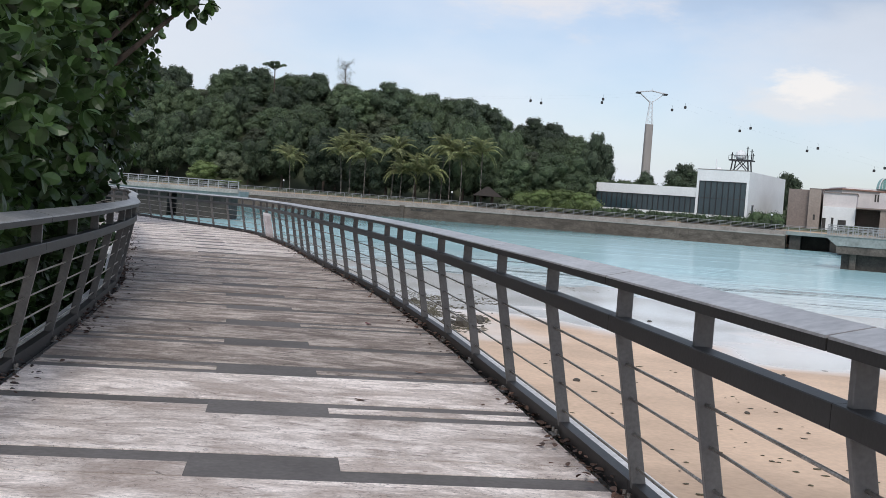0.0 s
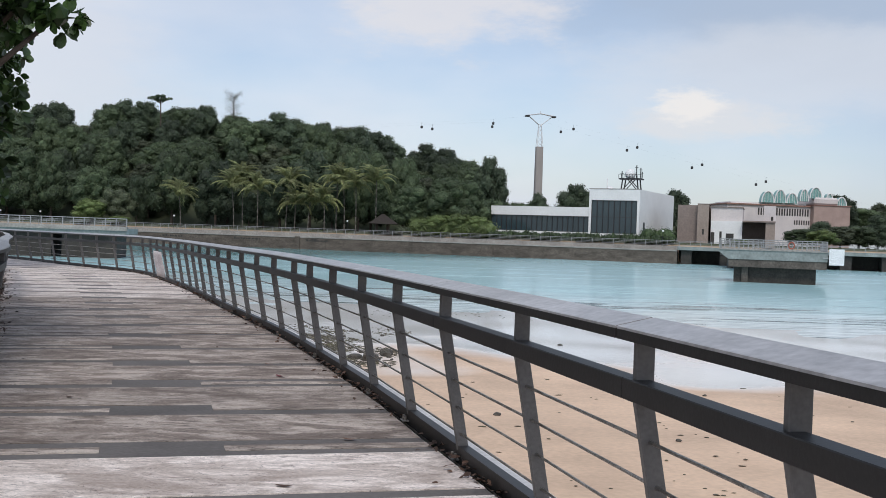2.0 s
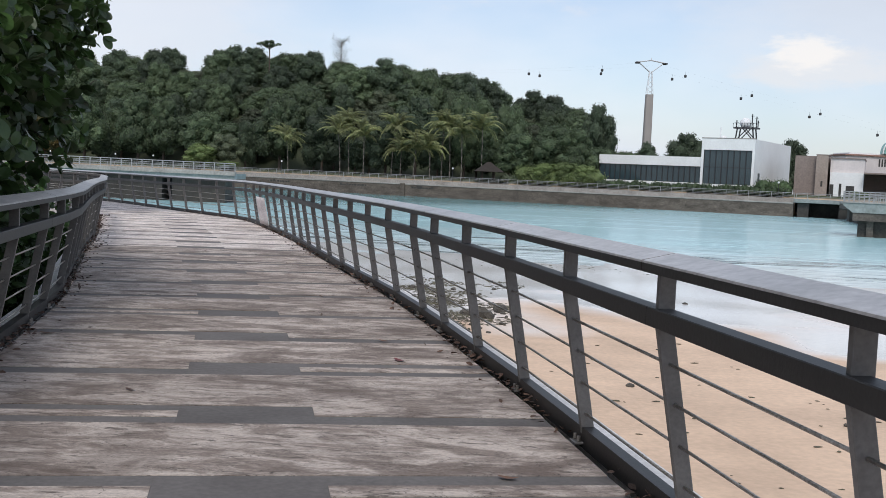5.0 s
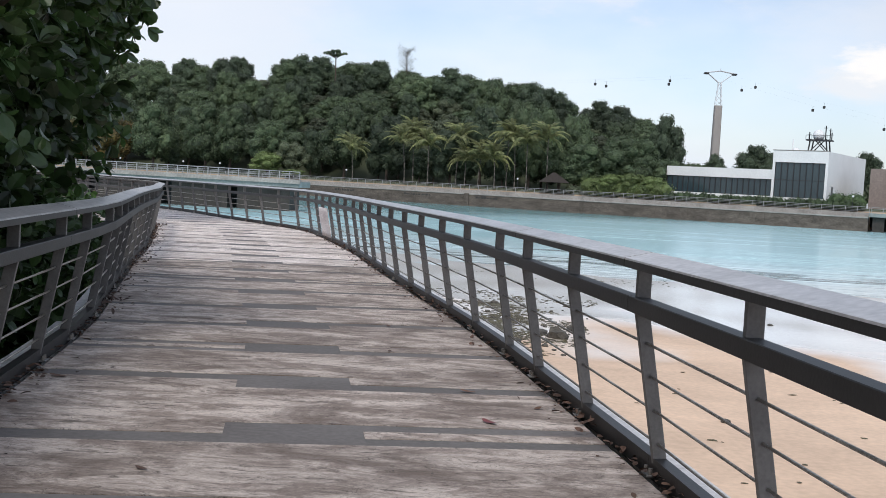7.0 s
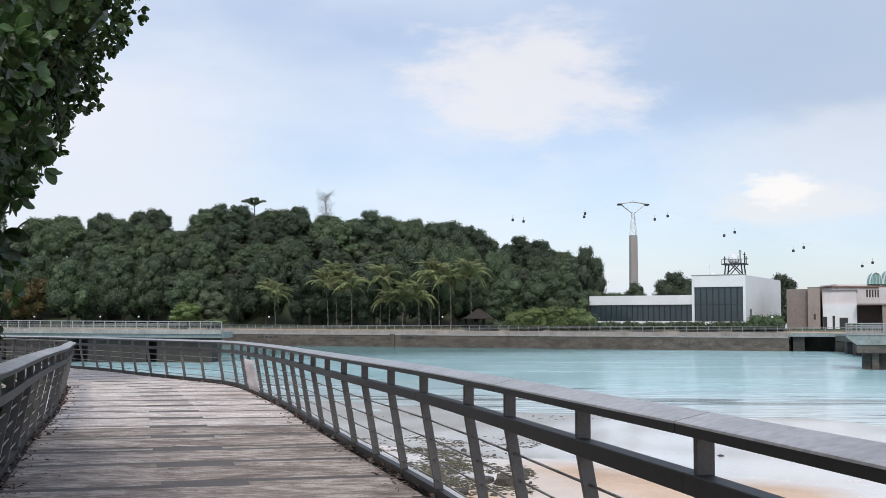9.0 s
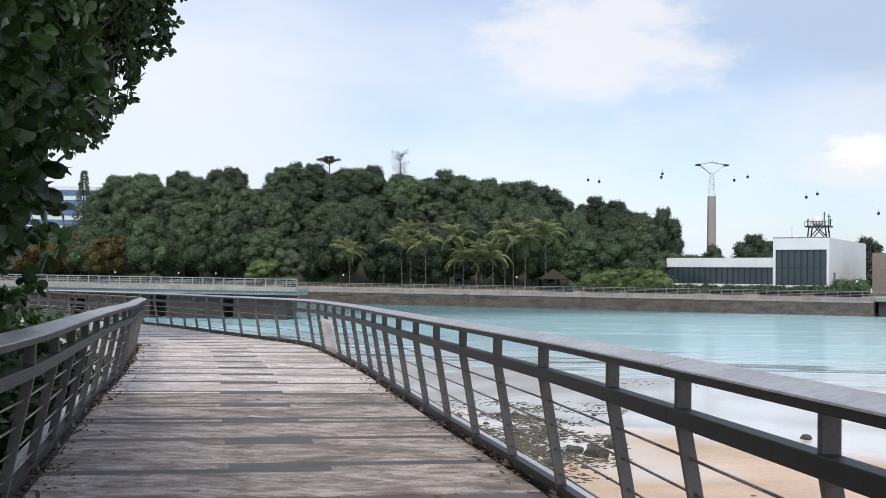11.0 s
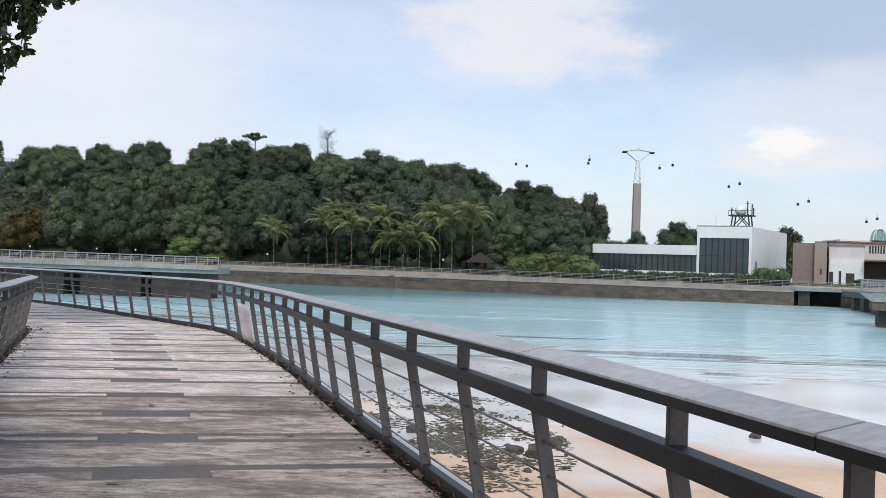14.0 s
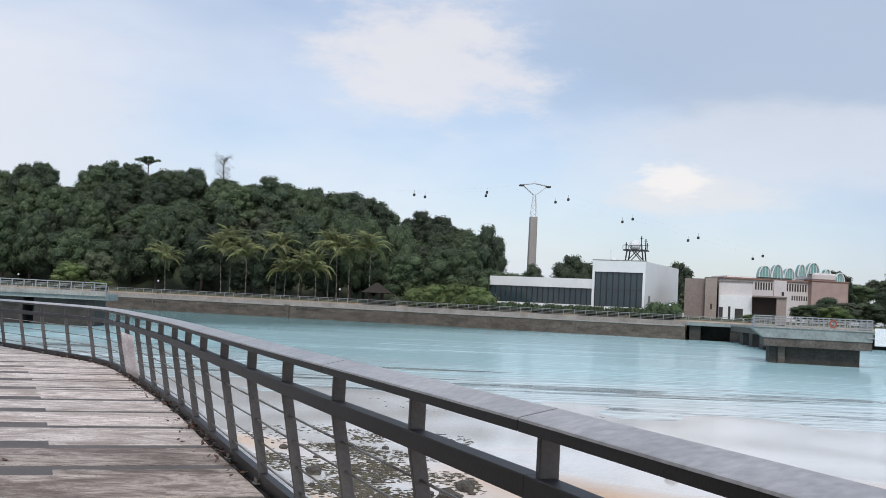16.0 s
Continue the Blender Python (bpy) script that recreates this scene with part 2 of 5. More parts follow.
M_GLASS = material("dark_glass", (0.045, 0.07, 0.08), (0.035, 0.055, 0.065), scale=0.2, rough=0.12, bump=0, fine_amount=0.1, spec=0.5, space="World")
M_MULL = material("dark_frame", (0.03, 0.03, 0.032), (0.022, 0.022, 0.025), scale=2, rough=0.5, bump=0)
M_BROWN = material("brown_cladding", (0.27, 0.215, 0.19), (0.2, 0.16, 0.14), scale=0.3, rough=0.8, bump=0.05, fine=3, fine_amount=0.2, space="World")
M_PINK = material("pale_pink_render", (0.66, 0.6, 0.58), (0.56, 0.51, 0.5), scale=0.2, rough=0.8, bump=0.02, fine=3, fine_amount=0.1, space="World")
M_TAN = material("tan_cladding", (0.36, 0.29, 0.25), (0.29, 0.235, 0.20), scale=0.3, rough=0.8, bump=0.05, fine=3, fine_amount=0.2, space="World")
M_TERRA = material("terracotta_render", (0.45, 0.33, 0.29), (0.36, 0.26, 0.23), scale=0.3, rough=0.85, bump=0.03, fine=3, fine_amount=0.2, space="World")
# flat near-black that stands in for shade inside openings; also for wall marks
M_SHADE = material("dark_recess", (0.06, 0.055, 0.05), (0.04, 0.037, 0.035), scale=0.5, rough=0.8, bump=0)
M_ROOFG = material("green_glass_vault", (0.25, 0.46, 0.43), (0.18, 0.36, 0.34), scale=0.3, rough=0.3, bump=0, space="World")
M_ROOFR = material("terracotta_roof", (0.35, 0.2, 0.16), (0.27, 0.15, 0.12), scale=0.4, rough=0.8, bump=0.05, space="World")
M_BLUE = material("blue_strip_glass", (0.12, 0.24, 0.42), (0.08, 0.17, 0.32), scale=0.2, rough=0.2, bump=0, space="World")
M_TOWER = material("tower_concrete", (0.36, 0.33, 0.31), (0.28, 0.26, 0.245), scale=0.2, rough=0.85, bump=0.0, fine=0.6, fine_amount=0.1, space="World", stretch=(1, 1, 0.2))
# lightened to blend with the sky: distance paleness put into the colour
M_LATT = material("tower_steel", (0.78, 0.78, 0.79), (0.68, 0.68, 0.69), scale=1, rough=0.5, bump=0, metal=0.1)
M_GOND = material("gondola_shell", (0.05, 0.045, 0.045), (0.03, 0.03, 0.03), scale=1, rough=0.3, bump=0)
M_TRUNK = material("bark", (0.11, 0.085, 0.065), (0.06, 0.045, 0.035), scale=2.5, rough=0.9, bump=0.5, fine=20, fine_amount=0.5, stretch=(1, 1, 0.3))
M_PTRUNK = material("palm_bark", (0.15, 0.135, 0.115), (0.10, 0.09, 0.078), scale=2, rough=0.9, bump=0.3, fine=12, fine_amount=0.3, stretch=(1, 1, 3))
M_LEAF = leafy("broad_leaf", (0.030, 0.060, 0.020), (0.058, 0.106, 0.029), rough=0.4, vary=0.5, through_light=0.3)
M_LEAF2 = leafy("fine_leaf", (0.028, 0.045, 0.022), (0.04, 0.065, 0.03), rough=0.55, vary=0.4)
M_CROWNS = [leafy("hill_leaf_" + k, a, b, rough=0.7, vary=0.38, through_light=0.15) for k, a, b in (
    ("deep_tone", (0.046, 0.070, 0.042), (0.072, 0.100, 0.054)), ("mid", (0.060, 0.092, 0.047), (0.096, 0.130, 0.062)),
    ("dull", (0.074, 0.094, 0.058), (0.112, 0.130, 0.074)))]
M_CROWNLIGHT = leafy("bright_shrub_leaf", (0.11, 0.155, 0.05), (0.15, 0.19, 0.07), rough=0.6, vary=0.3, through_light=0.2)
M_CROWNGOLD = leafy("golden_blossom_leaf", (0.06, 0.075, 0.03), (0.21, 0.135, 0.03), rough=0.6, vary=0.4, through_light=0.2)
M_HEDGE = leafy("hedge_leaf", (0.045, 0.075, 0.03), (0.07, 0.11, 0.04), rough=0.6, vary=0.35, through_light=0.15)
M_FROND = leafy("palm_frond", (0.20, 0.23, 0.10), (0.34, 0.35, 0.17), rough=0.45, vary=0.35, through_light=0.3)
M_DRY = leafy("fallen_leaf", (0.07, 0.035, 0.024), (0.13, 0.075, 0.05), rough=0.7, vary=0.6, through_light=0.1)
M_RED = material("red_leaf", (0.22, 0.05, 0.05), (0.14, 0.035, 0.035), scale=20, rough=0.5, bump=0.1)
M_ROCK = material("beach_rock", (0.12, 0.105, 0.085), (0.05, 0.045, 0.038), scale=3, rough=0.8, bump=0.6, fine=15, fine_amount=0.5, bump_scale=0.03)
M_WEED = material("stranded_weed", (0.13, 0.115, 0.06), (0.07, 0.058, 0.04), scale=2, rough=0.8, bump=0.4, fine=20, fine_amount=0.5, space="World")
M_BANNER = material("faded_banner", (0.86, 0.80, 0.78), (0.62, 0.54, 0.53), scale=1.6, rough=0.7, bump=0.05, fine=10, fine_amount=0.2, space="World", stretch=(0.6, 0.6, 4))
M_BOARD = material("white_board", (0.85, 0.85, 0.85), (0.8, 0.8, 0.8), scale=1, rough=0.6, bump=0)
M_ORANGE = material("lifebuoy_red", (0.4, 0.1, 0.06), (0.34, 0.09, 0.05), scale=3, rough=0.5, bump=0)
M_THATCH = material("hut_roof", (0.045, 0.035, 0.03), (0.03, 0.024, 0.02), scale=2, rough=0.9, bump=0.3, fine=10)


def shore_material():
    """Sand that lightens with y, and a pale glossy film where the tide has just left."""
    m = material("sand", (0.66, 0.475, 0.335), (0.47, 0.335, 0.235), scale=0.3, rough=0.9, bump=0.3, fine=9, fine_amount=0.12, space="World", bump_scale=0.02)
    n, l = m.node_tree.nodes, m.node_tree.links
    b = n["Principled BSDF"]
    pos = n.new("ShaderNodeNewGeometry").outputs["Position"]
    sep = n.new("ShaderNodeSeparateXYZ")
    l.new(pos, sep.inputs[0])
    edge = n.new("ShaderNodeTexNoise")
    edge.inputs["Scale"].default_value, edge.inputs["Detail"].default_value = 0.16, 6
    l.new(pos, edge.inputs["Vector"])
    wob = n.new("ShaderNodeMath")
    wob.operation = "MULTIPLY_ADD"
    wob.inputs[1].default_value, wob.inputs[2].default_value = 0.24, -0.12
    l.new(edge.outputs[0], wob.inputs[0])
    add = n.new("ShaderNodeMath")
    add.operation = "ADD"
    l.new(sep.outputs[2], add.inputs[0])
    l.new(wob.outputs[0], add.inputs[1])
    wet = n.new("ShaderNodeMapRange")
    wet.inputs["From Min"].default_value, wet.inputs["From Max"].default_value = -2.31, -2.40
    l.new(add.outputs[0], wet.inputs["Value"])
    # the sand's tone goes from 0.47 to 1.2 with y, its edge broken by noise
    dry = n.new("ShaderNodeMath")
    dry.operation = "MULTIPLY_ADD"
    dry.inputs[1].default_value = 7.0
    l.new(edge.outputs[0], dry.inputs[0])
    l.new(sep.outputs[1], dry.inputs[2])
    y_tone = n.new("ShaderNodeMapRange")
    y_tone.inputs["From Min"].default_value, y_tone.inputs["From Max"].default_value = 14.0, 20.0
    y_tone.inputs["To Min"].default_value, y_tone.inputs["To Max"].default_value = 0.47, 1.2
    l.new(dry.outputs[0], y_tone.inputs["Value"])
    tone = n.new("ShaderNodeVectorMath")
    tone.operation = "SCALE"
    l.new(b.inputs["Base Color"].links[0].from_socket, tone.inputs[0])
    l.new(y_tone.outputs[0], tone.inputs["Scale"])
    # the sky's reflection on the wet film is put into this pale colour
    mix = n.new("ShaderNodeMix")
    mix.data_type = "RGBA"
    mix.inputs[7].default_value = (0.82, 0.78, 0.74, 1)
    l.new(tone.outputs[0], mix.inputs[6])
    l.new(wet.outputs[0], mix.inputs[0])
    land = n.new("ShaderNodeMapRange")
    land.inputs["From Min"].default_value, land.inputs["From Max"].default_value = 1.0, 1.6
    l.new(sep.outputs[2], land.inputs["Value"])
    soil = n.new("ShaderNodeMix")
    soil.data_type = "RGBA"
    soil.inputs[7].default_value = (0.05, 0.06, 0.03, 1)
    l.new(mix.outputs[2], soil.inputs[6])
    l.new(land.outputs[0], soil.inputs[0])
    l.new(soil.outputs[2], b.inputs["Base Color"])
    ro = n.new("ShaderNodeMapRange")
    ro.inputs["To Min"].default_value, ro.inputs["To Max"].default_value = 0.9, 0.13
    l.new(wet.outputs[0], ro.inputs["Value"])
    l.new(ro.outputs[0], b.inputs["Roughness"])
    return m


def water_material():
    m = bpy.data.materials.new("sea_water")
    m.use_nodes = True
    n, l = m.node_tree.nodes, m.node_tree.links
    b = n["Principled BSDF"]
    pos = n.new("ShaderNodeNewGeometry").outputs["Position"]
    mp = n.new("ShaderNodeMapping")
    mp.inputs["Scale"].default_value = (0.35, 1.0, 1.0)
    l.new(pos, mp.inputs[0])
    big = n.new("ShaderNodeTexNoise")
    big.inputs["Scale"].default_value, big.inputs["Detail"].default_value = 0.035, 3
    l.new(mp.outputs[0], big.inputs["Vector"])
    swirl = n.new("ShaderNodeTexNoise")
    swirl.inputs["Scale"].default_value, swirl.inputs["Detail"].default_value = 0.06, 5
    l.new(mp.outputs[0], swirl.inputs["Vector"])
    mix = n.new("ShaderNodeMix")
    mix.data_type = "RGBA"
    mix.inputs[6].default_value, mix.inputs[7].default_value = (0.47, 0.77, 0.81, 1), (0.56, 0.84, 0.87, 1)
    l.new(big.outputs[0], mix.inputs[0])
    dot = n.new("ShaderNodeVectorMath")
    dot.operation = "DOT_PRODUCT"
    dot.inputs[1].default_value = (0.45, 0.89, 0)
    l.new(pos, dot.inputs[0])
    wob = n.new("ShaderNodeMath")
    wob.operation = "MULTIPLY_ADD"
    wob.inputs[1].default_value = 36.0
    l.new(swirl.outputs[0], wob.inputs[0])
    l.new(dot.outputs["Value"], wob.inputs[2])
    # pale shallows: sandy bottom, plus the sky's sheen put into the colour
    shal = n.new("ShaderNodeMapRange")
    shal.inputs["From Min"].default_value, shal.inputs["From Max"].default_value = 68.0, 102.0
    l.new(wob.outputs[0], shal.inputs["Value"])
    tint = n.new("ShaderNodeMix")
    tint.data_type = "RGBA"
    tint.inputs[6].default_value = (0.80, 0.83, 0.815, 1)
    l.new(shal.outputs[0], tint.inputs[0])
    l.new(mix.outputs[2], tint.inputs[7])
    # dark band towards the wall: the hill's reflection put into the colour
    dot2 = n.new("ShaderNodeVectorMath")
    dot2.operation = "DOT_PRODUCT"
    dot2.inputs[1].default_value = (-1.0, 1.0, 0)
    l.new(pos, dot2.inputs[0])
    wob2 = n.new("ShaderNodeMath")
    wob2.operation = "MULTIPLY_ADD"
    wob2.inputs[1].default_value = 60.0
    l.new(swirl.outputs[0], wob2.inputs[0])
    l.new(dot2.outputs["Value"], wob2.inputs[2])
    deep_tone = n.new("ShaderNodeMapRange")
    deep_tone.inputs["From Min"].default_value, deep_tone.inputs["From Max"].default_value = 185.0, 225.0
    l.new(wob2.outputs[0], deep_tone.inputs["Value"])
    hill_mirror = n.new("ShaderNodeMix")
    hill_mirror.data_type = "RGBA"
    hill_mirror.inputs[7].default_value = (0.13, 0.29, 0.30, 1)
    l.new(deep_tone.outputs[0], hill_mirror.inputs[0])
    l.new(tint.outputs[2], hill_mirror.inputs[6])
    # dark streaks drawn into the colour, densest in a band off the beach
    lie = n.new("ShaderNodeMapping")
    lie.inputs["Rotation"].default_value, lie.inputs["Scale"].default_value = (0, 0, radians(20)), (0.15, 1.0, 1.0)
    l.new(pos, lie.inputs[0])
    streaks = n.new("ShaderNodeTexNoise")
    streaks.inputs["Scale"].default_value, streaks.inputs["Detail"].default_value, streaks.inputs["Distortion"].default_value = 0.36, 7, 1.1
    l.new(lie.outputs[0], streaks.inputs["Vector"])
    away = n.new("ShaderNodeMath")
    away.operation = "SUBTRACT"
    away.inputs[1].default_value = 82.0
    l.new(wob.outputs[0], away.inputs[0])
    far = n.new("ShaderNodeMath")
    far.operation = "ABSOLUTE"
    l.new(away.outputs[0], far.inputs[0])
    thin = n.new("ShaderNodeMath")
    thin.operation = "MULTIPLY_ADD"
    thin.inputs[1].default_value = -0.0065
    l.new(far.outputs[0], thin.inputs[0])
    l.new(streaks.outputs[0], thin.inputs[2])
    streak_mask = n.new("ShaderNodeMapRange")
    streak_mask.inputs["From Min"].default_value, streak_mask.inputs["From Max"].default_value, streak_mask.inputs["To Max"].default_value = 0.52, 0.575, 0.9
    l.new(thin.outputs[0], streak_mask.inputs["Value"])
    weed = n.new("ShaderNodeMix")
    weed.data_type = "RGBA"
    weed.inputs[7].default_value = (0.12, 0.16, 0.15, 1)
    l.new(streak_mask.outputs[0], weed.inputs[0])
    l.new(hill_mirror.outputs[2], weed.inputs[6])
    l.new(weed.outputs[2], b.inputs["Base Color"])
    b.inputs["Roughness"].default_value, b.inputs["IOR"].default_value = 0.13, 1.33
    rip = n.new("ShaderNodeTexNoise")
    rip.inputs["Scale"].default_value, rip.inputs["Detail"].default_value = 1.1, 5
    l.new(mp.outputs[0], rip.inputs["Vector"])
    swell = n.new("ShaderNodeTexNoise")
    swell.inputs["Scale"].default_value, swell.inputs["Detail"].default_value = 0.12, 3
    l.new(mp.outputs[0], swell.inputs["Vector"])
    amt = n.new("ShaderNodeMapRange")
    amt.inputs["From Min"].default_value, amt.inputs["From Max"].default_value = 0.5, 0.66
    amt.inputs["To Min"].default_value, amt.inputs["To Max"].default_value = 0.4, 1.0
    l.new(swell.outputs[0], amt.inputs["Value"])
    bp = n.new("ShaderNodeBump")
    bp.inputs["Distance"].default_value = 0.17
    l.new(amt.outputs[0], bp.inputs["Strength"])
    l.new(rip.outputs[0], bp.inputs["Height"])
    # long low wave fronts that come in towards the beach, in broken groups
    turn = n.new("ShaderNodeMapping")
    turn.inputs["Rotation"].default_value = (0, 0, radians(24))
    turn.inputs["Scale"].default_value = (0.15, 1.0, 1.0)
    l.new(pos, turn.inputs[0])
    front = n.new("ShaderNodeTexNoise")
    front.inputs["Scale"].default_value, front.inputs["Detail"].default_value, front.inputs["Distortion"].default_value = 0.55, 4, 1.4
    l.new(turn.outputs[0], front.inputs["Vector"])
    group = n.new("ShaderNodeTexNoise")
    group.inputs["Scale"].default_value, group.inputs["Detail"].default_value = 0.11, 4
    l.new(turn.outputs[0], group.inputs["Vector"])
    where = n.new("ShaderNodeMapRange")
    where.inputs["From Min"].default_value, where.inputs["From Max"].default_value = 0.54, 0.64
    l.new(group.outputs[0], where.inputs["Value"])
    crest = n.new("ShaderNodeMath")
    crest.operation = "MULTIPLY"
    l.new(front.outputs[0], crest.inputs[0])
    l.new(where.outputs[0], crest.inputs[1])
    bf = n.new("ShaderNodeBump")
    bf.inputs["Strength"].default_value, bf.inputs["Distance"].default_value = 1.0, 0.16
    l.new(crest.outputs[0], bf.inputs["Height"])
    l.new(bp.outputs[0], bf.inputs["Normal"])
    l.new(bf.outputs[0], b.inputs["Normal"])
    return m


M_SAND, M_WATER = shore_material(), water_material()

# ---------------- mesh helpers ----------------


def mesh_of(name, verts, faces, mat, smooth=False):
    me = bpy.data.meshes.new(name)
    me.from_pydata([tuple(map(float, v)) for v in verts], [], [tuple(map(int, f)) for f in faces])
    me.materials.append(mat)
    if smooth:
        me.shade_smooth()
    me.update()
    return me


def put(name, me, parent=None, m=None, label="", **tags):
    ob = new(name, me)
    ob.parent = parent
    if m is not None:
        ob.matrix_basis = m
    return tagged(ob, label, **tags)


def thing(name, label, category, m=None, **tags):
    ob = new(name)
    if m is not None:
        ob.matrix_basis = m
    return tagged(ob, label, category, **tags)


def part(name, bm, mat, parent=None, label="", m=None, smooth=False, **tags):
    """A bmesh as one mesh object under a thing or a part."""
    me = bpy.data.meshes.new(name)
    bm.to_mesh(me)
    bm.free()
    me.materials.append(mat)
    if smooth:
        me.shade_smooth()
    return put(name, me, parent, m, label, **tags)


def box(bm, x0, x1, y0, y1, z0, z1, bevel=0.0, m=None):
    made = bmesh.ops.create_cube(bm, size=1.0)["verts"]
    mm = Matrix.Translation(((x0 + x1) / 2, (y0 + y1) / 2, (z0 + z1) / 2)) @ Matrix.Diagonal((x1 - x0, y1 - y0, z1 - z0, 1))
    bmesh.ops.transform(bm, matrix=mm, verts=made)
    if bevel:
        edges = list({e for v in made for e in v.link_edges})
        made = [v for v in bmesh.ops.bevel(bm, geom=edges, offset=bevel, segments=1, affect="EDGES", clamp_overlap=True)["verts"]]
    if m is not None:
        bmesh.ops.transform(bm, matrix=m, verts=made)


def box_bm(*a, **k):
    bm = bmesh.new()
    box(bm, *a, **k)
    return bm


def rod(bm, a, b, r0, r1=None, sides=8):
    """A round bar from a to b."""
    a, b = Vector(a), Vector(b)
    q = (b - a).to_track_quat("Z", "Y").to_matrix().to_4x4()
    bmesh.ops.create_cone(bm, cap_ends=True, segments=sides, radius1=r0, radius2=r0 if r1 is None else r1, depth=(b - a).length,
                          matrix=Matrix.Translation((a + b) / 2) @ q)


def rod_bm(*a, **k):
    bm = bmesh.new()
    rod(bm, *a, **k)
    return bm


def curve_points(keys, step=0.1):
    """A smooth line through the keys, evenly stepped."""
    k = np.array(keys, float)
    k = np.vstack([2 * k[0] - k[1], k, 2 * k[-1] - k[-2]])
    out = []
    for i in range(1, len(k) - 2):
        for t in np.linspace(0, 1, 24, endpoint=False):
            p0, p1, p2, p3 = k[i - 1:i + 3]
            out.append(0.5 * (2 * p1 + (p2 - p0) * t + (2 * p0 - 5 * p1 + 4 * p2 - p3) * t * t + (3 * p1 - p0 - 3 * p2 + p3) * t ** 3))
    out = np.array(out)
    s = np.concatenate([[0], np.cumsum(np.linalg.norm(np.diff(out, axis=0), axis=1))])
    g = np.arange(0, s[-1], step)
    return g, np.stack([np.interp(g, s, out[:, 0]), np.interp(g, s, out[:, 1])], 1)


# the right-hand edge of the deck, from behind the start to beyond the bend
EDGE_KEYS = [(1.894, -6.041), (1.725, -2.042), (1.63, -0.048), (1.491, 1.943), (1.385, 3.441), (1.258, 4.937), (1.101, 6.43),
             (0.93, 7.922), (0.727, 9.407), (0.538, 10.895), (0.304, 12.378), (0.066, 13.858), (-0.191, 15.336),
             (-0.48, 16.812), (-0.809, 18.277), (-1.142, 19.74), (-1.571, 21.693), (-1.997, 23.648), (-2.51, 26.093),
             (-3.04, 28.25), (-3.75, 31), (-4.4, 33.3), (-5.1, 34.9), (-6.7, 37.4), (-8.42, 40.1), (-10.4, 43.3),
             (-13.5, 47), (-18.5, 50.5), (-26, 53.5), (-36, 55), (-50, 55.5)]
S_GRID, S_POS = curve_points(EDGE_KEYS)
_d = np.gradient(S_POS, axis=0)
S_DIR = _d / np.linalg.norm(_d, axis=1)[:, None]
WIDTH = 3.62
S_END = float(S_GRID[-1])


def deck(s, l, z=0.0):
    """The place at s metres along the right-hand edge and l metres to its left (of a deck that widens from 3.5 to 3.95 m)."""
    l = l * np.interp(s, (15, 22, 28, 36), (3.5, 3.54, 3.75, 3.95)) / WIDTH
    x, y = np.interp(s, S_GRID, S_POS[:, 0]), np.interp(s, S_GRID, S_POS[:, 1])
    dx, dy = np.interp(s, S_GRID, S_DIR[:, 0]), np.interp(s, S_GRID, S_DIR[:, 1])
    n = math.hypot(dx, dy)
    return Vector((x - dy / n * l, y + dx / n * l, z))


def deck_pose(s, l, z=0.0, flip=False):
    """Axes at the deck's edge: x outwards, y along the walk."""
    dx, dy = np.interp(s, S_GRID, S_DIR[:, 0]), np.interp(s, S_GRID, S_DIR[:, 1])
    turn = Matrix.Rotation(math.atan2(-dx, dy), 4, "Z")
    return Matrix.Translation(deck(s, l, z)) @ turn @ (Matrix.Diagonal((-1, 1, 1, 1)) if flip else Matrix.Identity(4))


def s_at(y):
    return float(np.interp(y, S_POS[:, 1], S_GRID))


# ---------------- ground and water ----------------
WALL_Y0, WALL_K = 256.0, -0.42
E1, E2 = np.array((0.922, -0.387)), np.array((0.387, 0.922))
SKY_S = [-0.46, -0.391, -0.36, -0.333, -0.254, -0.202, -0.131, -0.0757, -0.044, 0.0347, 0.061, 0.0925, 0.14, 0.166, 0.19, 0.2]
SKY_T = [0.03, 0.048, 0.062, 0.104, 0.105, 0.110, 0.113, 0.112, 0.108, 0.104, 0.097, 0.095, 0.080, 0.071, 0.058, 0.02]
EYE = np.array((-1.15, 10.17))
ROW_B, ROW_F = (0, 16, 28, 41, 55, 68, 90, 130), (0.3, 0.36, 0.53, 0.70, 0.86, 1.0, 0.97, 0.4)


def hill_height(x, y):
    s = (x - EYE[0]) / np.maximum(y - EYE[1], 1)
    b = (y - (WALL_Y0 + WALL_K * x)) * E2[1]
    rise = np.interp(b, ROW_B, ROW_F)
    return np.maximum(2.0, 1.4 + np.interp(s, SKY_S, SKY_T, left=0.02, right=0.0) * rise * (y - EYE[1]) - 15.0)


def ground_height(x, y):
    u = (x - 4) * 0.45 + (y - 34) * 0.89
    z = np.interp(u, [-60, -40, 0, 25, 60, 140], [-1.2, -1.6, -2.35, -2.6, -3.4, -6.0])
    z = z + 0.05 * np.sin(x * 0.7 + 1.3 * np.sin(y * 0.31)) * np.sin(y * 0.53 + 0.8)
    land = (y > WALL_Y0 + WALL_K * x + 7.5) & (x < 84) | ((x >= 84) & (y > 226))
    return np.where(land, hill_height(x, y), z)


def grid_line(near0, near1, step, far):
    a = np.arange(near0, near1, step)
    grow = step * 1.18 ** np.arange(1, 60)
    up, dn = near1 + np.cumsum(grow), near0 - np.cumsum(grow)
    return np.concatenate([dn[dn > -far][::-1], a, up[up < far]])


gx = grid_line(-40, 40, 1.2, 4200)
gy = np.unique(np.concatenate([grid_line(-20, 90, 1.2, 4200), np.arange(170, 360, 4.0)]))
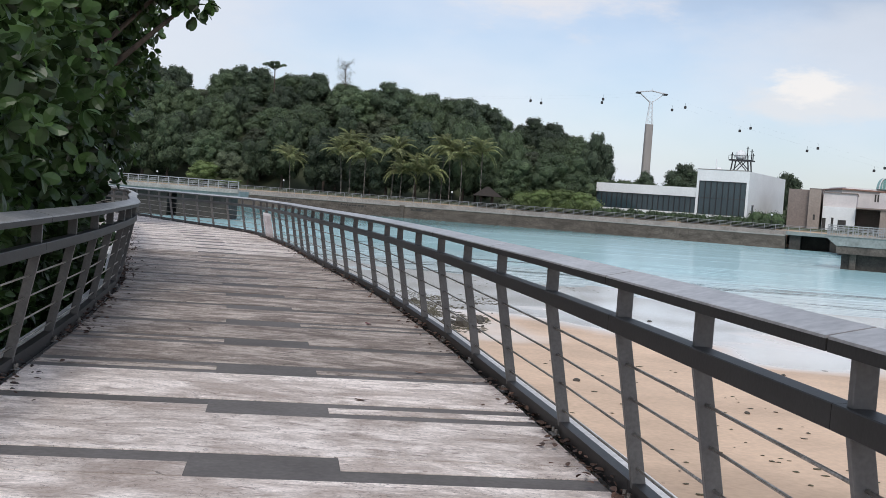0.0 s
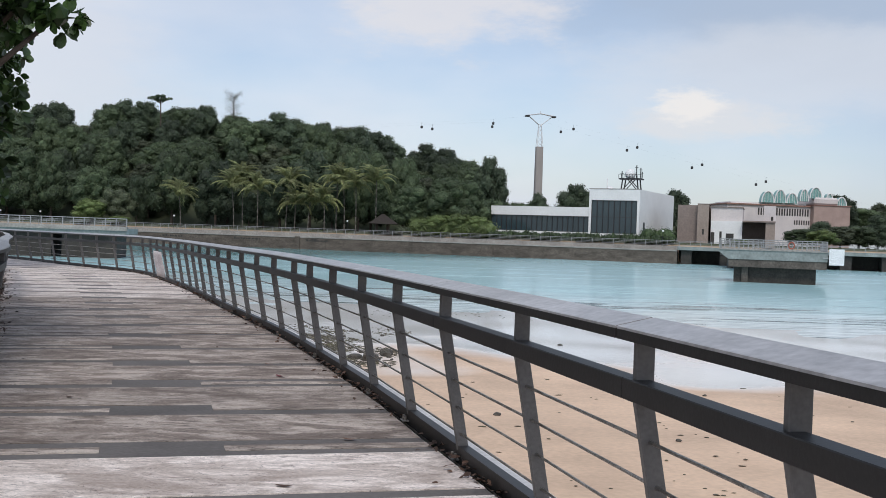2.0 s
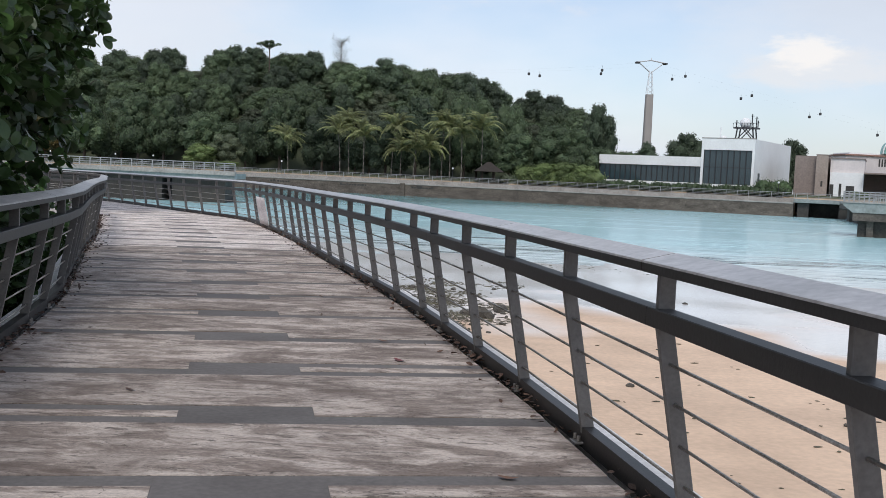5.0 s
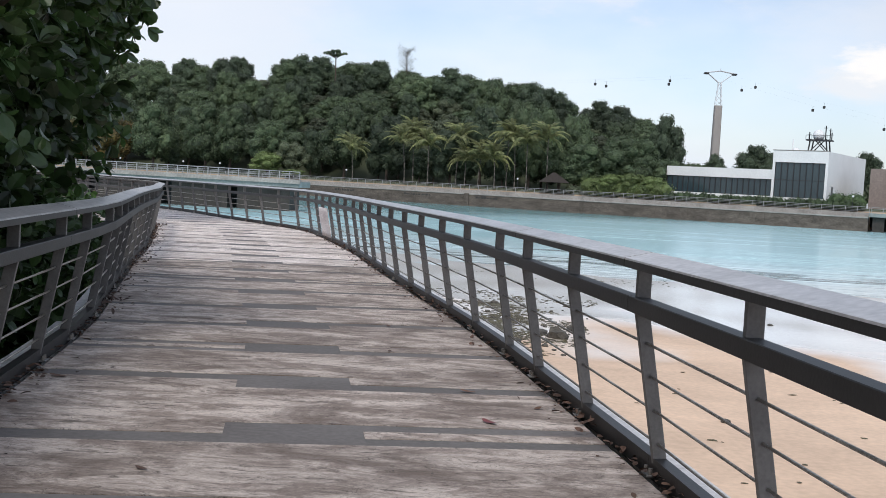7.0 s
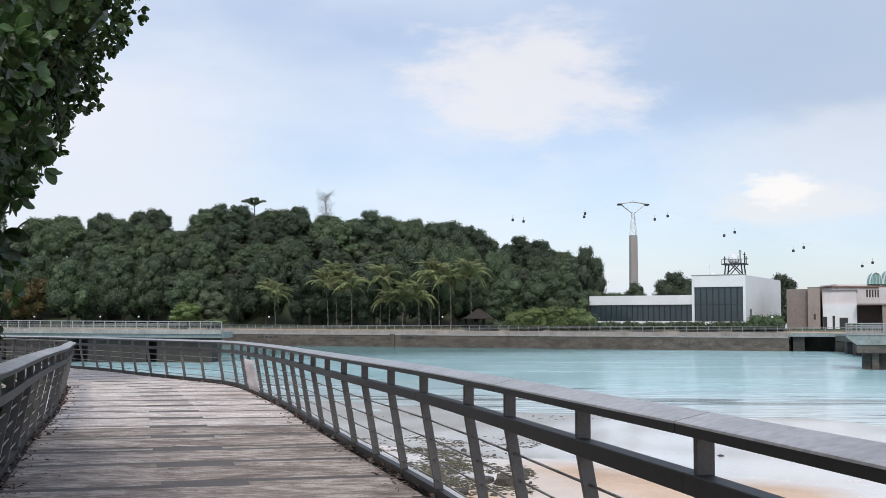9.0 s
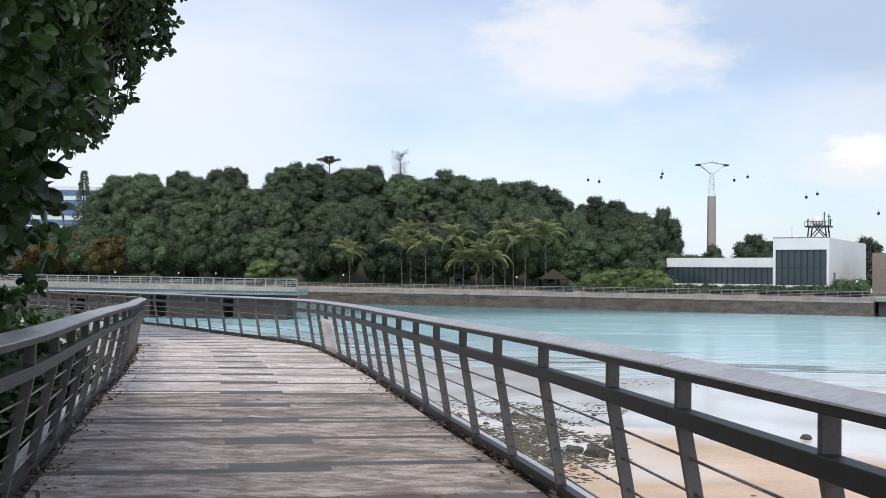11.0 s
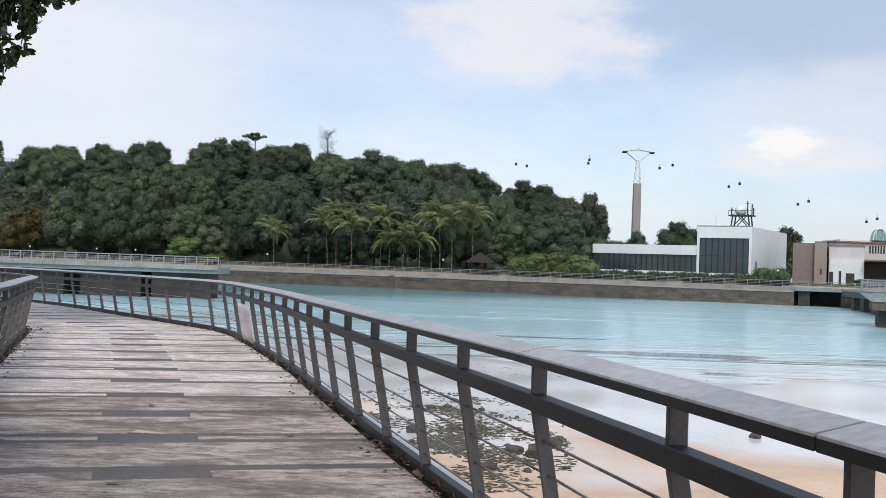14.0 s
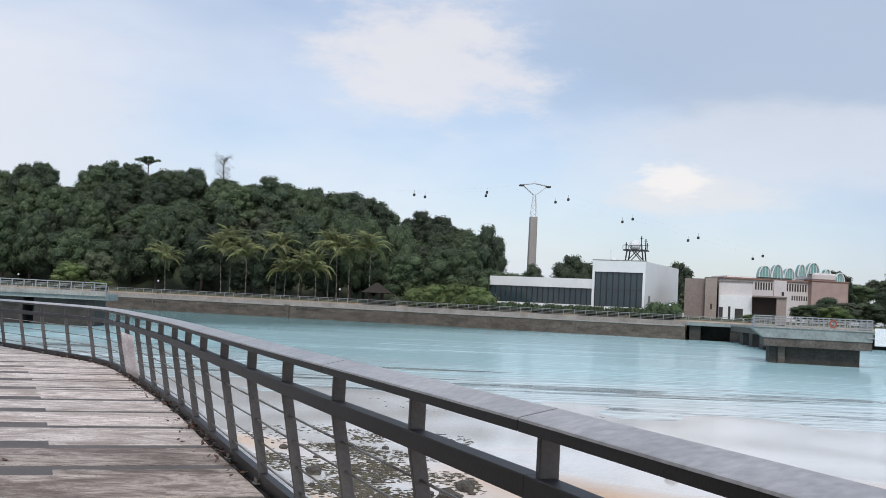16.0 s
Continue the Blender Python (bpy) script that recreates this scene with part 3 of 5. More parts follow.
gx = np.unique(np.concatenate([gx, np.arange(-140, 120, 4.0)]))
GX, GY = np.meshgrid(gx, gy)
GZ = ground_height(GX, GY)
nx, ny = len(gx), len(gy)
idx = np.arange(nx * ny).reshape(ny, nx)
gf = np.stack([idx[:-1, :-1], idx[:-1, 1:], idx[1:, 1:], idx[1:, :-1]], -1).reshape(-1, 4)
put("ground", mesh_of("ground", np.stack([GX, GY, GZ], -1).reshape(-1, 3), gf, M_SAND, True), label="pale orange sand beach running down to the sea",
    category="ground", kind="structure")
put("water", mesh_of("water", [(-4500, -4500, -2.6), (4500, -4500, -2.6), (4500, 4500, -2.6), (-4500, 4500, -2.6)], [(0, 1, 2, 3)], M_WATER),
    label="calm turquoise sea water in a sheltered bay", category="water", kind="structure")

# ---------------- deck ----------------
ROW = 1.44
S_FIRST = s_at(7.803)
S_BASE = S_FIRST - ROW * 8
floor = thing("floor", "weathered stamped concrete boardwalk slabs with smooth grey borders", "floor", kind="structure")


def slab_strip(name, s0, s1, l0, l1, z0, z1, mat, cuts=1):
    """A piece of the deck that follows its bend."""
    vs, fs = [], []
    ss, ls = (s0, s1), np.linspace(l0, l1, cuts + 1)
    for z in (z0, z1):
        for s in ss:
            for l in ls:
                inset = 0.004 if z == z1 else 0
                vs.append(deck(s + (inset if s == s0 else -inset), l, z))
    n = cuts + 1
    for i in range(cuts):
        b = 2 * n
        fs.append((b + i, b + i + 1, b + n + i + 1, b + n + i))
        fs.append((i + 1, i, b + i, b + i + 1))
        fs.append((n + i, n + i + 1, b + n + i + 1, b + n + i))
    fs += [(0, n, 3 * n, 2 * n), (n - 1, 3 * n - 1, 4 * n - 1, 2 * n - 1)]
    me = mesh_of(name, vs, fs, mat)
    bm = bmesh.new()
    bm.from_mesh(me)
    bmesh.ops.recalc_face_normals(bm, faces=bm.faces)
    bm.to_mesh(me)
    bm.free()
    return put(name, me, floor)


row_rng = random.Random(3)
n_rows = int((S_END - S_BASE - 2) / ROW)
for i in range(n_rows):
    s = S_BASE + i * ROW
    c0, c1 = WIDTH / 2 - 0.37, WIDTH / 2 + 0.39
    lo, hi = s - 0.24, s + 0.22
    edge0, edge1 = 0.10, WIDTH - 0.10
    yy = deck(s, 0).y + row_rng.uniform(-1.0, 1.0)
    # shade-coloured slabs along the trees, pale ones in the open
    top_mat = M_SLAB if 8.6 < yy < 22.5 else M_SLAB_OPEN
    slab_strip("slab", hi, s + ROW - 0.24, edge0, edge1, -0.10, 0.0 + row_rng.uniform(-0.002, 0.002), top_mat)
    slab_strip("border_slab", lo, hi, c0, c1, -0.10, -0.003, M_STRIP)
    for l0, l1 in ((edge0, c0), (c1, edge1)):
        kind = row_rng.random()
        if kind < 0.5:
            a, b = lo + 0.15, lo + 0.31
            slab_strip("border_slab", lo, a, l0, l1, -0.10, -0.003, M_STRIP)
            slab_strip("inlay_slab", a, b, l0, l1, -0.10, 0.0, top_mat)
            slab_strip("border_slab", b, hi, l0, l1, -0.10, -0.003, M_STRIP)
        elif kind < 0.8:
            slab_strip("border_slab", lo, lo + 0.2, l0, l1, -0.10, -0.003, M_STRIP)
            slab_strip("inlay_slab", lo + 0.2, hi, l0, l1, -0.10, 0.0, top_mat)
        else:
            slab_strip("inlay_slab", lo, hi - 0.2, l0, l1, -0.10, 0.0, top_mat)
            slab_strip("border_slab", hi - 0.2, hi, l0, l1, -0.10, -0.003, M_STRIP)


def ribbon(name, section, s0, s1, l, mat, parent, flip=False, step=0.7, label="", **tags):
    """A bar whose section (x outwards, z) runs along the deck's edge."""
    n = max(1, round((s1 - s0) / step))
    vs, fs, k = [], [], len(section)
    for i in range(n + 1):
        m = deck_pose(s0 + (s1 - s0) * i / n, l, 0, flip)
        vs += [m @ Vector((x, 0, z)) for x, z in section]
    for i in range(n):
        for j in range(k):
            a, b = i * k + j, i * k + (j + 1) % k
            fs.append((a, b, b + k, a + k))
    fs += [tuple(range(k)), tuple(range(n * k + k - 1, n * k - 1, -1))]
    me = mesh_of(name, vs, fs, mat)
    bm = bmesh.new()
    bm.from_mesh(me)
    bmesh.ops.recalc_face_normals(bm, faces=bm.faces)
    bm.to_mesh(me)
    bm.free()
    return put(name, me, parent, None, label, **tags)


ribbon("beam", [(-WIDTH + 0.05, -0.62), (-0.05, -0.62), (-0.05, -0.12), (-WIDTH + 0.05, -0.12)], 0, S_END - 1, 0, M_BEAM, floor, step=1.0)
# piles that carry the deck
for s in np.arange(2, S_END - 2, 7.0):
    for l in (0.7, WIDTH - 0.7):
        p = deck(s, l)
        part("pile", rod_bm((p.x, p.y, -4.2), (p.x, p.y, -0.6), 0.22, sides=12), M_BEAM, floor, smooth=False)

# ---------------- railings ----------------
LEAN, Z_KNEE, Z_TOP = 0.15, 0.80, 1.03
POST_W, POST_T = 0.07, 0.03
CAP = [(-0.235, 1.004), (-0.235, 1.038), (-0.09, 1.07), (-0.09, 1.036)]
PLATE_TOP = [(-0.236, 1.039), (-0.234, 1.047), (-0.228, 1.0495), (-0.096, 1.0795), (-0.089, 1.077), (-0.089, 1.0715)]
MID = [(-0.202, 0.79), (-0.205, 0.793), (-0.205, 0.861), (-0.202, 0.865), (-0.128, 0.865), (-0.125, 0.862), (-0.125, 0.79)]
KERB = [(-0.045, -0.02), (-0.045, 0.085), (0.02, 0.085), (0.02, -0.02)]
LEDGE = [(0.021, -0.30), (0.021, 0.02), (0.19, 0.02), (0.19, -0.30)]


def post_mesh(flip):
    """A flat bar that leans inwards to the knee and then stands upright."""
    sec = [(0.0, 0.0), (-LEAN, Z_KNEE), (-LEAN, Z_TOP)]
    bm = bmesh.new()
    rings = []
    for x, z in sec:
        x = -x if flip else x
        rings.append([bm.verts.new((x + a * POST_W / 2, b * POST_T / 2, z)) for a, b in ((-1, -1), (1, -1), (1, 1), (-1, 1))])
    for a, b in zip(rings, rings[1:]):
        for j in range(4):
            bm.faces.new((a[j], a[(j + 1) % 4], b[(j + 1) % 4], b[j]))
    bm.faces.new(rings[0]), bm.faces.new(rings[-1])
    bmesh.ops.recalc_face_normals(bm, faces=bm.faces)
    bmesh.ops.bevel(bm, geom=[e for e in bm.edges], offset=0.003, segments=1, affect="EDGES")
    me = bpy.data.meshes.new("post")
    bm.to_mesh(me)
    bm.free()
    me.materials.append(M_POST)
    return me


def plate_mesh():
    bm = box_bm(-0.09, 0.05, -0.05, 0.05, 0.0, 0.012, bevel=0.003)
    me = bpy.data.meshes.new("base_plate")
    bm.to_mesh(me)
    bm.free()
    me.materials.append(M_POST)
    return me


def bolt_mesh():
    bm = rod_bm((0, 0, 0), (0, 0, 0.03), 0.011, sides=6)
    me = bpy.data.meshes.new("bolt")
    bm.to_mesh(me)
    bm.free()
    me.materials.append(M_BOLT)
    return me


PLATE, BOLT = plate_mesh(), bolt_mesh()


def railing(l, flip, label):
    top = thing("railing", label, "railing")
    pm = post_mesh(flip)
    stations = [(s_at(y), i) for i, y in enumerate(POST_Y)]
    while stations[-1][0] < S_END - 3:
        stations.append((stations[-1][0] + BAY, stations[-1][1] + 1))
    for s, k in stations:
        m = deck_pose(s, l)
        post = put("post", pm, top, m)
        side = -1 if flip else 1
        put("base_plate", PLATE, post, Matrix.Diagonal((side, 1, 1, 1)), "bolted steel foot plate")
        for dy in (-0.032, 0.032):
            put("bolt", BOLT, post, Matrix.Translation((-0.065 * side, dy, 0.012)), "hexagonal steel bolt")
    joints = [0.3] + [s + 0.06 for s, k in stations if (k + JOINT_ODD) % 2 == 0] + [S_END - 1.0]
    for a, b in zip(joints, joints[1:]):
        n = max(1, round((b - a) / 1.5))
        # dark body and added pale top skin put front shade and sky sheen into colour
        bar = ribbon("handrail", CAP, a + 0.006, b - 0.006, l, M_STEEL, top, flip, (b - a) / n, "dark steel handrail")
        ribbon("cap_plate", PLATE_TOP, a + 0.008, b - 0.008, l, M_CAP, bar, flip, (b - a) / n, "handrail top coloured pale for the sky's sheen")
        ribbon("mid_rail", MID, a + 0.002, b - 0.002, l, M_STEEL, top, flip, (b - a) / n, "dark square mid rail")
        ribbon("kerb_bar", KERB, a + 0.002, b - 0.002, l, M_STEEL, top, flip, (b - a) / n, "dark steel kerb bar")
        ribbon("ledge", LEDGE, a + 0.002, b - 0.002, l, M_LEDGE, top, flip, (b - a) / n, "pale concrete ledge")
    for (a, _), (b, _) in zip(stations, stations[1:]):
        for z in (0.155, 0.32, 0.485, 0.645):
            x = -LEAN * z / Z_KNEE
            p, q = deck_pose(a, l, 0, flip) @ Vector((x, 0, z)), deck_pose(b, l, 0, flip) @ Vector((x, 0, z))
            part("rod", rod_bm(p, q, 0.0075, sides=6), M_ROD, top, smooth=True)


JOINT_ODD, BAY = 0, 1.27
POST_Y = (-3.97, -2.67, -1.37, -0.07, 1.23, 2.53, 3.828, 5.01, 5.984, 7.353, 8.749, 10.066, 11.391, 12.679, 13.973, 14.983, 16.402, 17.651, 18.863, 20.06, 21.266)
railing(0.0, False, "dark grey steel boardwalk railing with leaning posts and rods, seaward")
railing(WIDTH, True, "dark grey steel boardwalk railing with leaning posts, beside bushes")

# ---------------- near plants ----------------


def ico(sub):
    bm = bmesh.new()
    bmesh.ops.create_icosphere(bm, subdivisions=sub, radius=1.0)
    v = np.array([x.co[:] for x in bm.verts])
    f = np.array([[x.index for x in p.verts] for p in bm.faces])
    bm.free()
    return v, f


ICO1, ICO2 = ico(1), ico(2)
LEAF_V = np.array([(0, 0, 0), (0.26, 0.16, 0.02), (0.46, 0.42, 0.035), (0.47, 0.68, 0.02), (0.27, 0.91, -0.05), (0.0, 1.0, -0.09),
                   (-0.27, 0.91, -0.05), (-0.47, 0.68, 0.02), (-0.46, 0.42, 0.035), (-0.26, 0.16, 0.02), (0, 0.55, 0.0)])
LEAF_F = np.array([(i, (i + 1) % 10, 10) for i in range(10)])
BLADE_V = np.array([(0, 0, 0), (0.5, 0.5, 0.06), (0, 1, -0.1), (-0.5, 0.5, 0.06)])
BLADE_F = np.array([(0, 1, 2), (0, 2, 3)])


def frames_for(axis, rng):
    """For each axis a random frame whose y runs along it."""
    y = axis / np.linalg.norm(axis, axis=1)[:, None]
    r = rng.normal(size=y.shape)
    x = np.cross(y, r)
    x /= np.linalg.norm(x, axis=1)[:, None]
    z = np.cross(x, y)
    return x, y, z


def scatter(at, axis, length, width, rng, shape=(LEAF_V, LEAF_F), up=0.0, facing=None):
    """Leaves with stalks at the places, along the axes."""
    V, F = shape
    x, y, z = frames_for(axis, rng)
    if facing is not None:
        x = np.cross(y, facing)
        x /= np.maximum(np.linalg.norm(x, axis=1), 1e-3)[:, None]
        z = np.cross(x, y)
    if up:
        flat = np.cross(y, np.array((0, 0, 1.0)))
        flat /= np.maximum(np.linalg.norm(flat, axis=1), 1e-3)[:, None]
        x = x * (1 - up) + flat * up
        x /= np.linalg.norm(x, axis=1)[:, None]
        z = np.cross(x, y)
    vs = at[:, None] + V[None, :, :1] * (x * width[:, None])[:, None] + V[None, :, 1:2] * (y * length[:, None])[:, None] \
        + V[None, :, 2:] * (z * length[:, None])[:, None]
    fs = F[None] + (np.arange(len(at)) * len(V))[:, None, None]
    return vs.reshape(-1, 3), fs.reshape(-1, 3)


def joined(chunks):
    vs, fs, k = [], [], 0
    for v, f in chunks:
        vs.append(v)
        fs.append(f + k)
        k += len(v)
    return np.concatenate(vs), np.concatenate(fs)


def shell(lobes, density, rng, inner=0.75):
    """Places on the outsides of the lobes that lie in no other lobe, and the ways out."""
    at, out = [], []
    for cx, cy, cz, r in lobes:
        n = max(6, int(density * 12.6 * r * r))
        d = rng.normal(size=(n, 3))
        d /= np.linalg.norm(d, axis=1)[:, None]
        rr = r * (inner + (1.2 - inner) * rng.uniform(0, 1, n) ** 1.7)
        at.append(np.array((cx, cy, cz)) + d * rr[:, None])
        out.append(d)
    at, out = np.concatenate(at), np.concatenate(out)
    keep = np.ones(len(at), bool)
    for cx, cy, cz, r in lobes:
        keep &= np.linalg.norm(at - np.array((cx, cy, cz)), axis=1) > r * 0.62
    return at[keep], out[keep]


def cores(lobes, rng, size=0.66, base=ICO1):
    ch = []
    for cx, cy, cz, r in lobes:
        v = base[0] * (r * size * rng.uniform(0.75, 1.15, (len(base[0]), 1)))
        ch.append((v + np.array((cx, cy, cz)), base[1]))
    return joined(ch)


def rosettes(lobes, density, size, rng, leaves=6):
    at, out = shell(lobes, density, rng)
    n = len(at)
    a = np.repeat(at, leaves, 0)
    o = np.repeat(out, leaves, 0)
    axis = o * 0.55 + rng.normal(size=o.shape) * 0.75 + np.array((0, 0, -0.12))
    ln = size * rng.uniform(0.65, 1.2, n * leaves)
    return scatter(a, axis, ln, ln * rng.uniform(0.55, 0.7, n * leaves), rng, up=0.35)


def limb(bm, pts, r0, r1, sides=7):
    n = len(pts) - 1
    for i in range(n):
        rod(bm, pts[i], pts[i + 1], r0 + (r1 - r0) * i / n, r0 + (r1 - r0) * (i + 1) / n, sides)


def near_tree(name, label, category, base, lobes, mat, density, size, seed, trunk_r=0.13, core=True, fine=False, limbs_to=None):
    rng = np.random.default_rng(seed)
    bx, by = base
    bz = float(ground_height(np.array(bx), np.array(by)))
    top = thing(name, label, category, pose(bx, by, bz))
    off = np.array((bx, by, bz))
    lb = [(x - bx, y - by, z - bz, r) for x, y, z, r in lobes]
    bm = bmesh.new()
    mid = Vector((0.15, 0.1, (lb[0][2]) * 0.45))
    limb(bm, [Vector((0, 0, -0.2)), mid * 0.5 + Vector((0.06, -0.05, 0)), mid], trunk_r, trunk_r * 0.75)
    for x, y, z, r in (lb if limbs_to is None else lb[:limbs_to]):
        e = Vector((x, y, z))
        bend = mid.lerp(e, 0.5) + Vector((rng.uniform(-0.2, 0.2), rng.uniform(-0.2, 0.2), 0.15))
        limb(bm, [mid, bend, e], trunk_r * 0.55, 0.02, 6)
    part("trunk", bm, M_TRUNK, top, "dark bark", smooth=True)
    ch = []
    if core:
        ch.append(cores(lb, rng, 0.6))
    if fine:
        at, out = shell(lb, density, rng, 0.3)
        axis = out * 0.3 + rng.normal(size=out.shape) * 0.35 + np.array((0, 0, -0.9))
        ln = size * rng.uniform(0.6, 1.3, len(at))
        ch.append(scatter(at, axis, ln, ln * 0.22, rng, (BLADE_V, BLADE_F)))
    else:
        ch.append(rosettes(lb, density, size, rng))
    v, f = joined(ch)
    put("crown", mesh_of("crown", v, f, mat, False), top, None, "dense glossy leaves")
    return top


def left_edge(y, out=0.0):
    """The place beside the left-hand railing, out metres beyond it."""
    return deck(s_at(y), WIDTH + out)


near_tree("almond_tree", "broad-leaved seaside tree leaning over the boardwalk railing", "tree", (-5.6, 13.0),
          [(-3.6, 13.4, 3.65, 0.65), (-4.2, 12.5, 3.9, 0.9), (-4.8, 14.6, 3.8, 1.0), (-5.3, 11.8, 3.7, 1.1), (-5.6, 14.0, 4.6, 1.4), (-4.7, 10.4, 4.2, 1.0),
           (-5.8, 9.8, 3.6, 1.2), (-6.3, 15.6, 3.7, 1.3), (-2.95, 13.3, 3.5, 0.34), (-2.62, 13.25, 3.38, 0.2), (-3.3, 13.2, 3.75, 0.5), (-4.0, 14.3, 3.1, 0.5), (-4.9, 13.2, 2.9, 0.7), (-5.2, 15.4, 2.9, 0.8),
           (-4.9, 11.6, 3.0, 0.7), (-3.85, 14.4, 3.9, 0.55), (-4.6, 16.6, 3.35, 0.75), (-4.3, 16.4, 3.6, 0.5), (-4.8, 17.4, 3.0, 0.75)],
          M_LEAF, 20, 0.15, 11)
near_tree("feathery_tree", "fine-leaved tree with drooping sprays beside the boardwalk", "tree", (-12.4, 30.0),
          [(-8.5, 32.0, 7.4, 0.5), (-8.7, 32.0, 6.3, 0.4), (-9.1, 32.0, 5.3, 0.45), (-9.4, 32.0, 4.7, 0.35), (-9.8, 31.5, 6.6, 0.9)], M_LEAF2, 110, 0.17, 12, core=False, fine=True)
near_tree("almond_tree", "tall broad-leaved tree hanging over the bend of the boardwalk", "tree", (-13.2, 35.0),
          [(-8.25, 33.0, 9.1, 1.3), (-8.8, 33.2, 7.3, 0.95), (-9.5, 33.0, 6.1, 1.0), (-10.8, 33.0, 5.2, 1.0), (-10.3, 33.4, 6.4, 1.0), (-9.6, 33.4, 7.4, 0.9), (-9.0, 31.6, 8.3, 1.1), (-10.2, 34.0, 8.6, 2.0), (-11.2, 32.2, 6.8, 1.8),
           (-12.8, 33.0, 8.2, 2.2), (-12.6, 33.0, 5.2, 1.6), (-10.2, 33.0, 10.4, 1.6), (-8.0, 33.0, 10.8, 1.3), (-9.9, 33.0, 5.0, 0.6), (-12.0, 34.5, 10.5, 1.9)],
          M_LEAF, 14, 0.2, 14, trunk_r=0.22)
near_tree("almond_tree", "broad-leaved seaside tree beside the bend of the boardwalk", "tree", (-7.4, 20.0),
          [(-6.6, 20.5, 4.4, 1.0), (-6.8, 19.0, 3.6, 1.1), (-7.0, 22.0, 4.2, 0.9), (-6.6, 18.0, 4.2, 0.8)], M_LEAF, 14, 0.17, 15)
near_tree("backing_tree", "dense dark seaside tree behind the bushes", "tree", (-8.2, 11.0),
          [(-7.2, 9.0, 3.0, 1.7), (-7.6, 12.0, 3.6, 1.8), (-7.9, 15.0, 3.4, 1.7), (-7.4, 10.8, 5.2, 1.6), (-7.2, 13.6, 5.4, 1.7), (-6.2, 8.0, 4.6, 1.5), (-8.6, 17.5, 3.4, 1.6)],
          M_LEAF, 7, 0.2, 13, trunk_r=0.2)
for k, (y, dz, r) in enumerate(((7.2, 1.2, 1.0), (9.2, 1.3, 1.05), (11.0, 1.45, 1.0), (12.7, 1.2, 0.95), (14.4, 1.5, 0.95), (16.0, 1.25, 0.9), (17.4, 1.0, 0.85))):
    c, d = left_edge(y, 1.1), left_edge(y + 0.6, 0.72)
    e = left_edge(y - 0.5, 1.6)
    near_tree("shore_bush", "glossy green broad-leaved bush crowding the railing", "bush", (e.x, e.y),
              [(c.x, c.y, dz - 0.2, r * 0.85), (d.x, d.y, dz + 0.85, r * 0.9), (e.x, e.y, dz - 0.6, r), (c.x - 0.1, c.y + 0.5, dz - 1.3, r * 0.75)],
              M_LEAF, 20, 0.15, 20 + k, trunk_r=0.06)

rg_u = random.Random(33)
for k in range(15):
    y = 9.5 + k * 1.25
    c, d = left_edge(y, 0.98 + rg_u.uniform(0.0, 0.3)), left_edge(y + 0.5, 1.9)
    z = rg_u.uniform(0.0, 0.3) if k < 9 else rg_u.uniform(-0.25, 0.05)
    near_tree("shore_bush", "low dark green undergrowth below the boardwalk railing", "bush", (d.x, d.y),
              [(c.x, c.y, z, 0.75), (d.x, d.y, z + 0.25, 0.95), (c.x - 0.3, c.y + 0.7, z - 0.5, 0.8), (c.x, c.y + 0.3, z - 0.9, 0.8)], M_LEAF, 17, 0.14, 60 + k, trunk_r=0.05)

for k in range(12):
    y = 18.0 + k * 1.35
    c = left_edge(y, 2.0 + 1.2 * rg_u.random())
    g = float(ground_height(np.array(c.x), np.array(c.y)))
    near_tree("shore_bush", "low dark green undergrowth on the sand beyond the railing", "bush", (c.x, c.y),
              [(c.x, c.y, g + 0.7, 0.95), (c.x - 0.9, c.y + 0.4, g + 0.9, 1.0), (c.x + 0.5, c.y + 0.8, g + 0.45, 0.7)], M_LEAF, 12, 0.15, 80 + k, trunk_r=0.05)

# ---------------- fallen leaves ----------------


def litter(l0, l1, n, seed, label):
    rng = np.random.default_rng(seed)
    s = rng.uniform(s_at(3), s_at(38), n)
    clump = np.sin(s * 1.1 + seed) + np.sin(s * 2.7) * 0.7
    s = s[clump > rng.uniform(-1.8, 1.6, n)]
    l = l0 + (l1 - l0) * rng.beta(0.8, 9.0, len(s))
    at = np.array([deck(a, b, 0.008) for a, b in zip(s, l)])
    at[:, 2] += rng.uniform(0, 0.03, len(s))
    axis = np.stack([rng.normal(size=len(s)), rng.normal(size=len(s)), rng.normal(size=len(s)) * 0.25], 1)
    ln = rng.uniform(0.02, 0.07, len(s))
    v, f = scatter(at, axis, ln, ln * 0.55, rng, up=0.7)
    v[:, 2] = np.maximum(v[:, 2], 0.004)
    put("leaf_litter", mesh_of("leaf_litter", v, f, M_DRY), None, None, label, category="leaves", kind="stuff")


litter(0.03, 0.8, 2600, 31, "dry brown fallen leaves along the seaward kerb")
litter(WIDTH - 0.03, WIDTH - 0.9, 3400, 32, "dry brown fallen leaves along the landward kerb")


def fallen_leaf(x, y, size, turn, mat, label):
    bm = bmesh.new()
    ring = [bm.verts.new((a * size * 0.42, b * size, 0.02 + c * size * 3)) for a, b, c in LEAF_V]
    for f in LEAF_F:
        bm.faces.new([ring[i] for i in f])
    bmesh.ops.subdivide_edges(bm, edges=bm.edges, cuts=1)
    for v in bm.verts:
        v.co.z = 0.005 + abs(v.co.x) * 0.12 + 0.4 * (v.co.y - size / 2) ** 2 / size
    return part("fallen_leaf", bm, mat, None, label, pose(x, y, 0, 0, 0, turn), category="leaf")


fallen_leaf(-0.31, 12.27, 0.13, 40, M_RED, "curled dark red fallen leaf on the slabs")
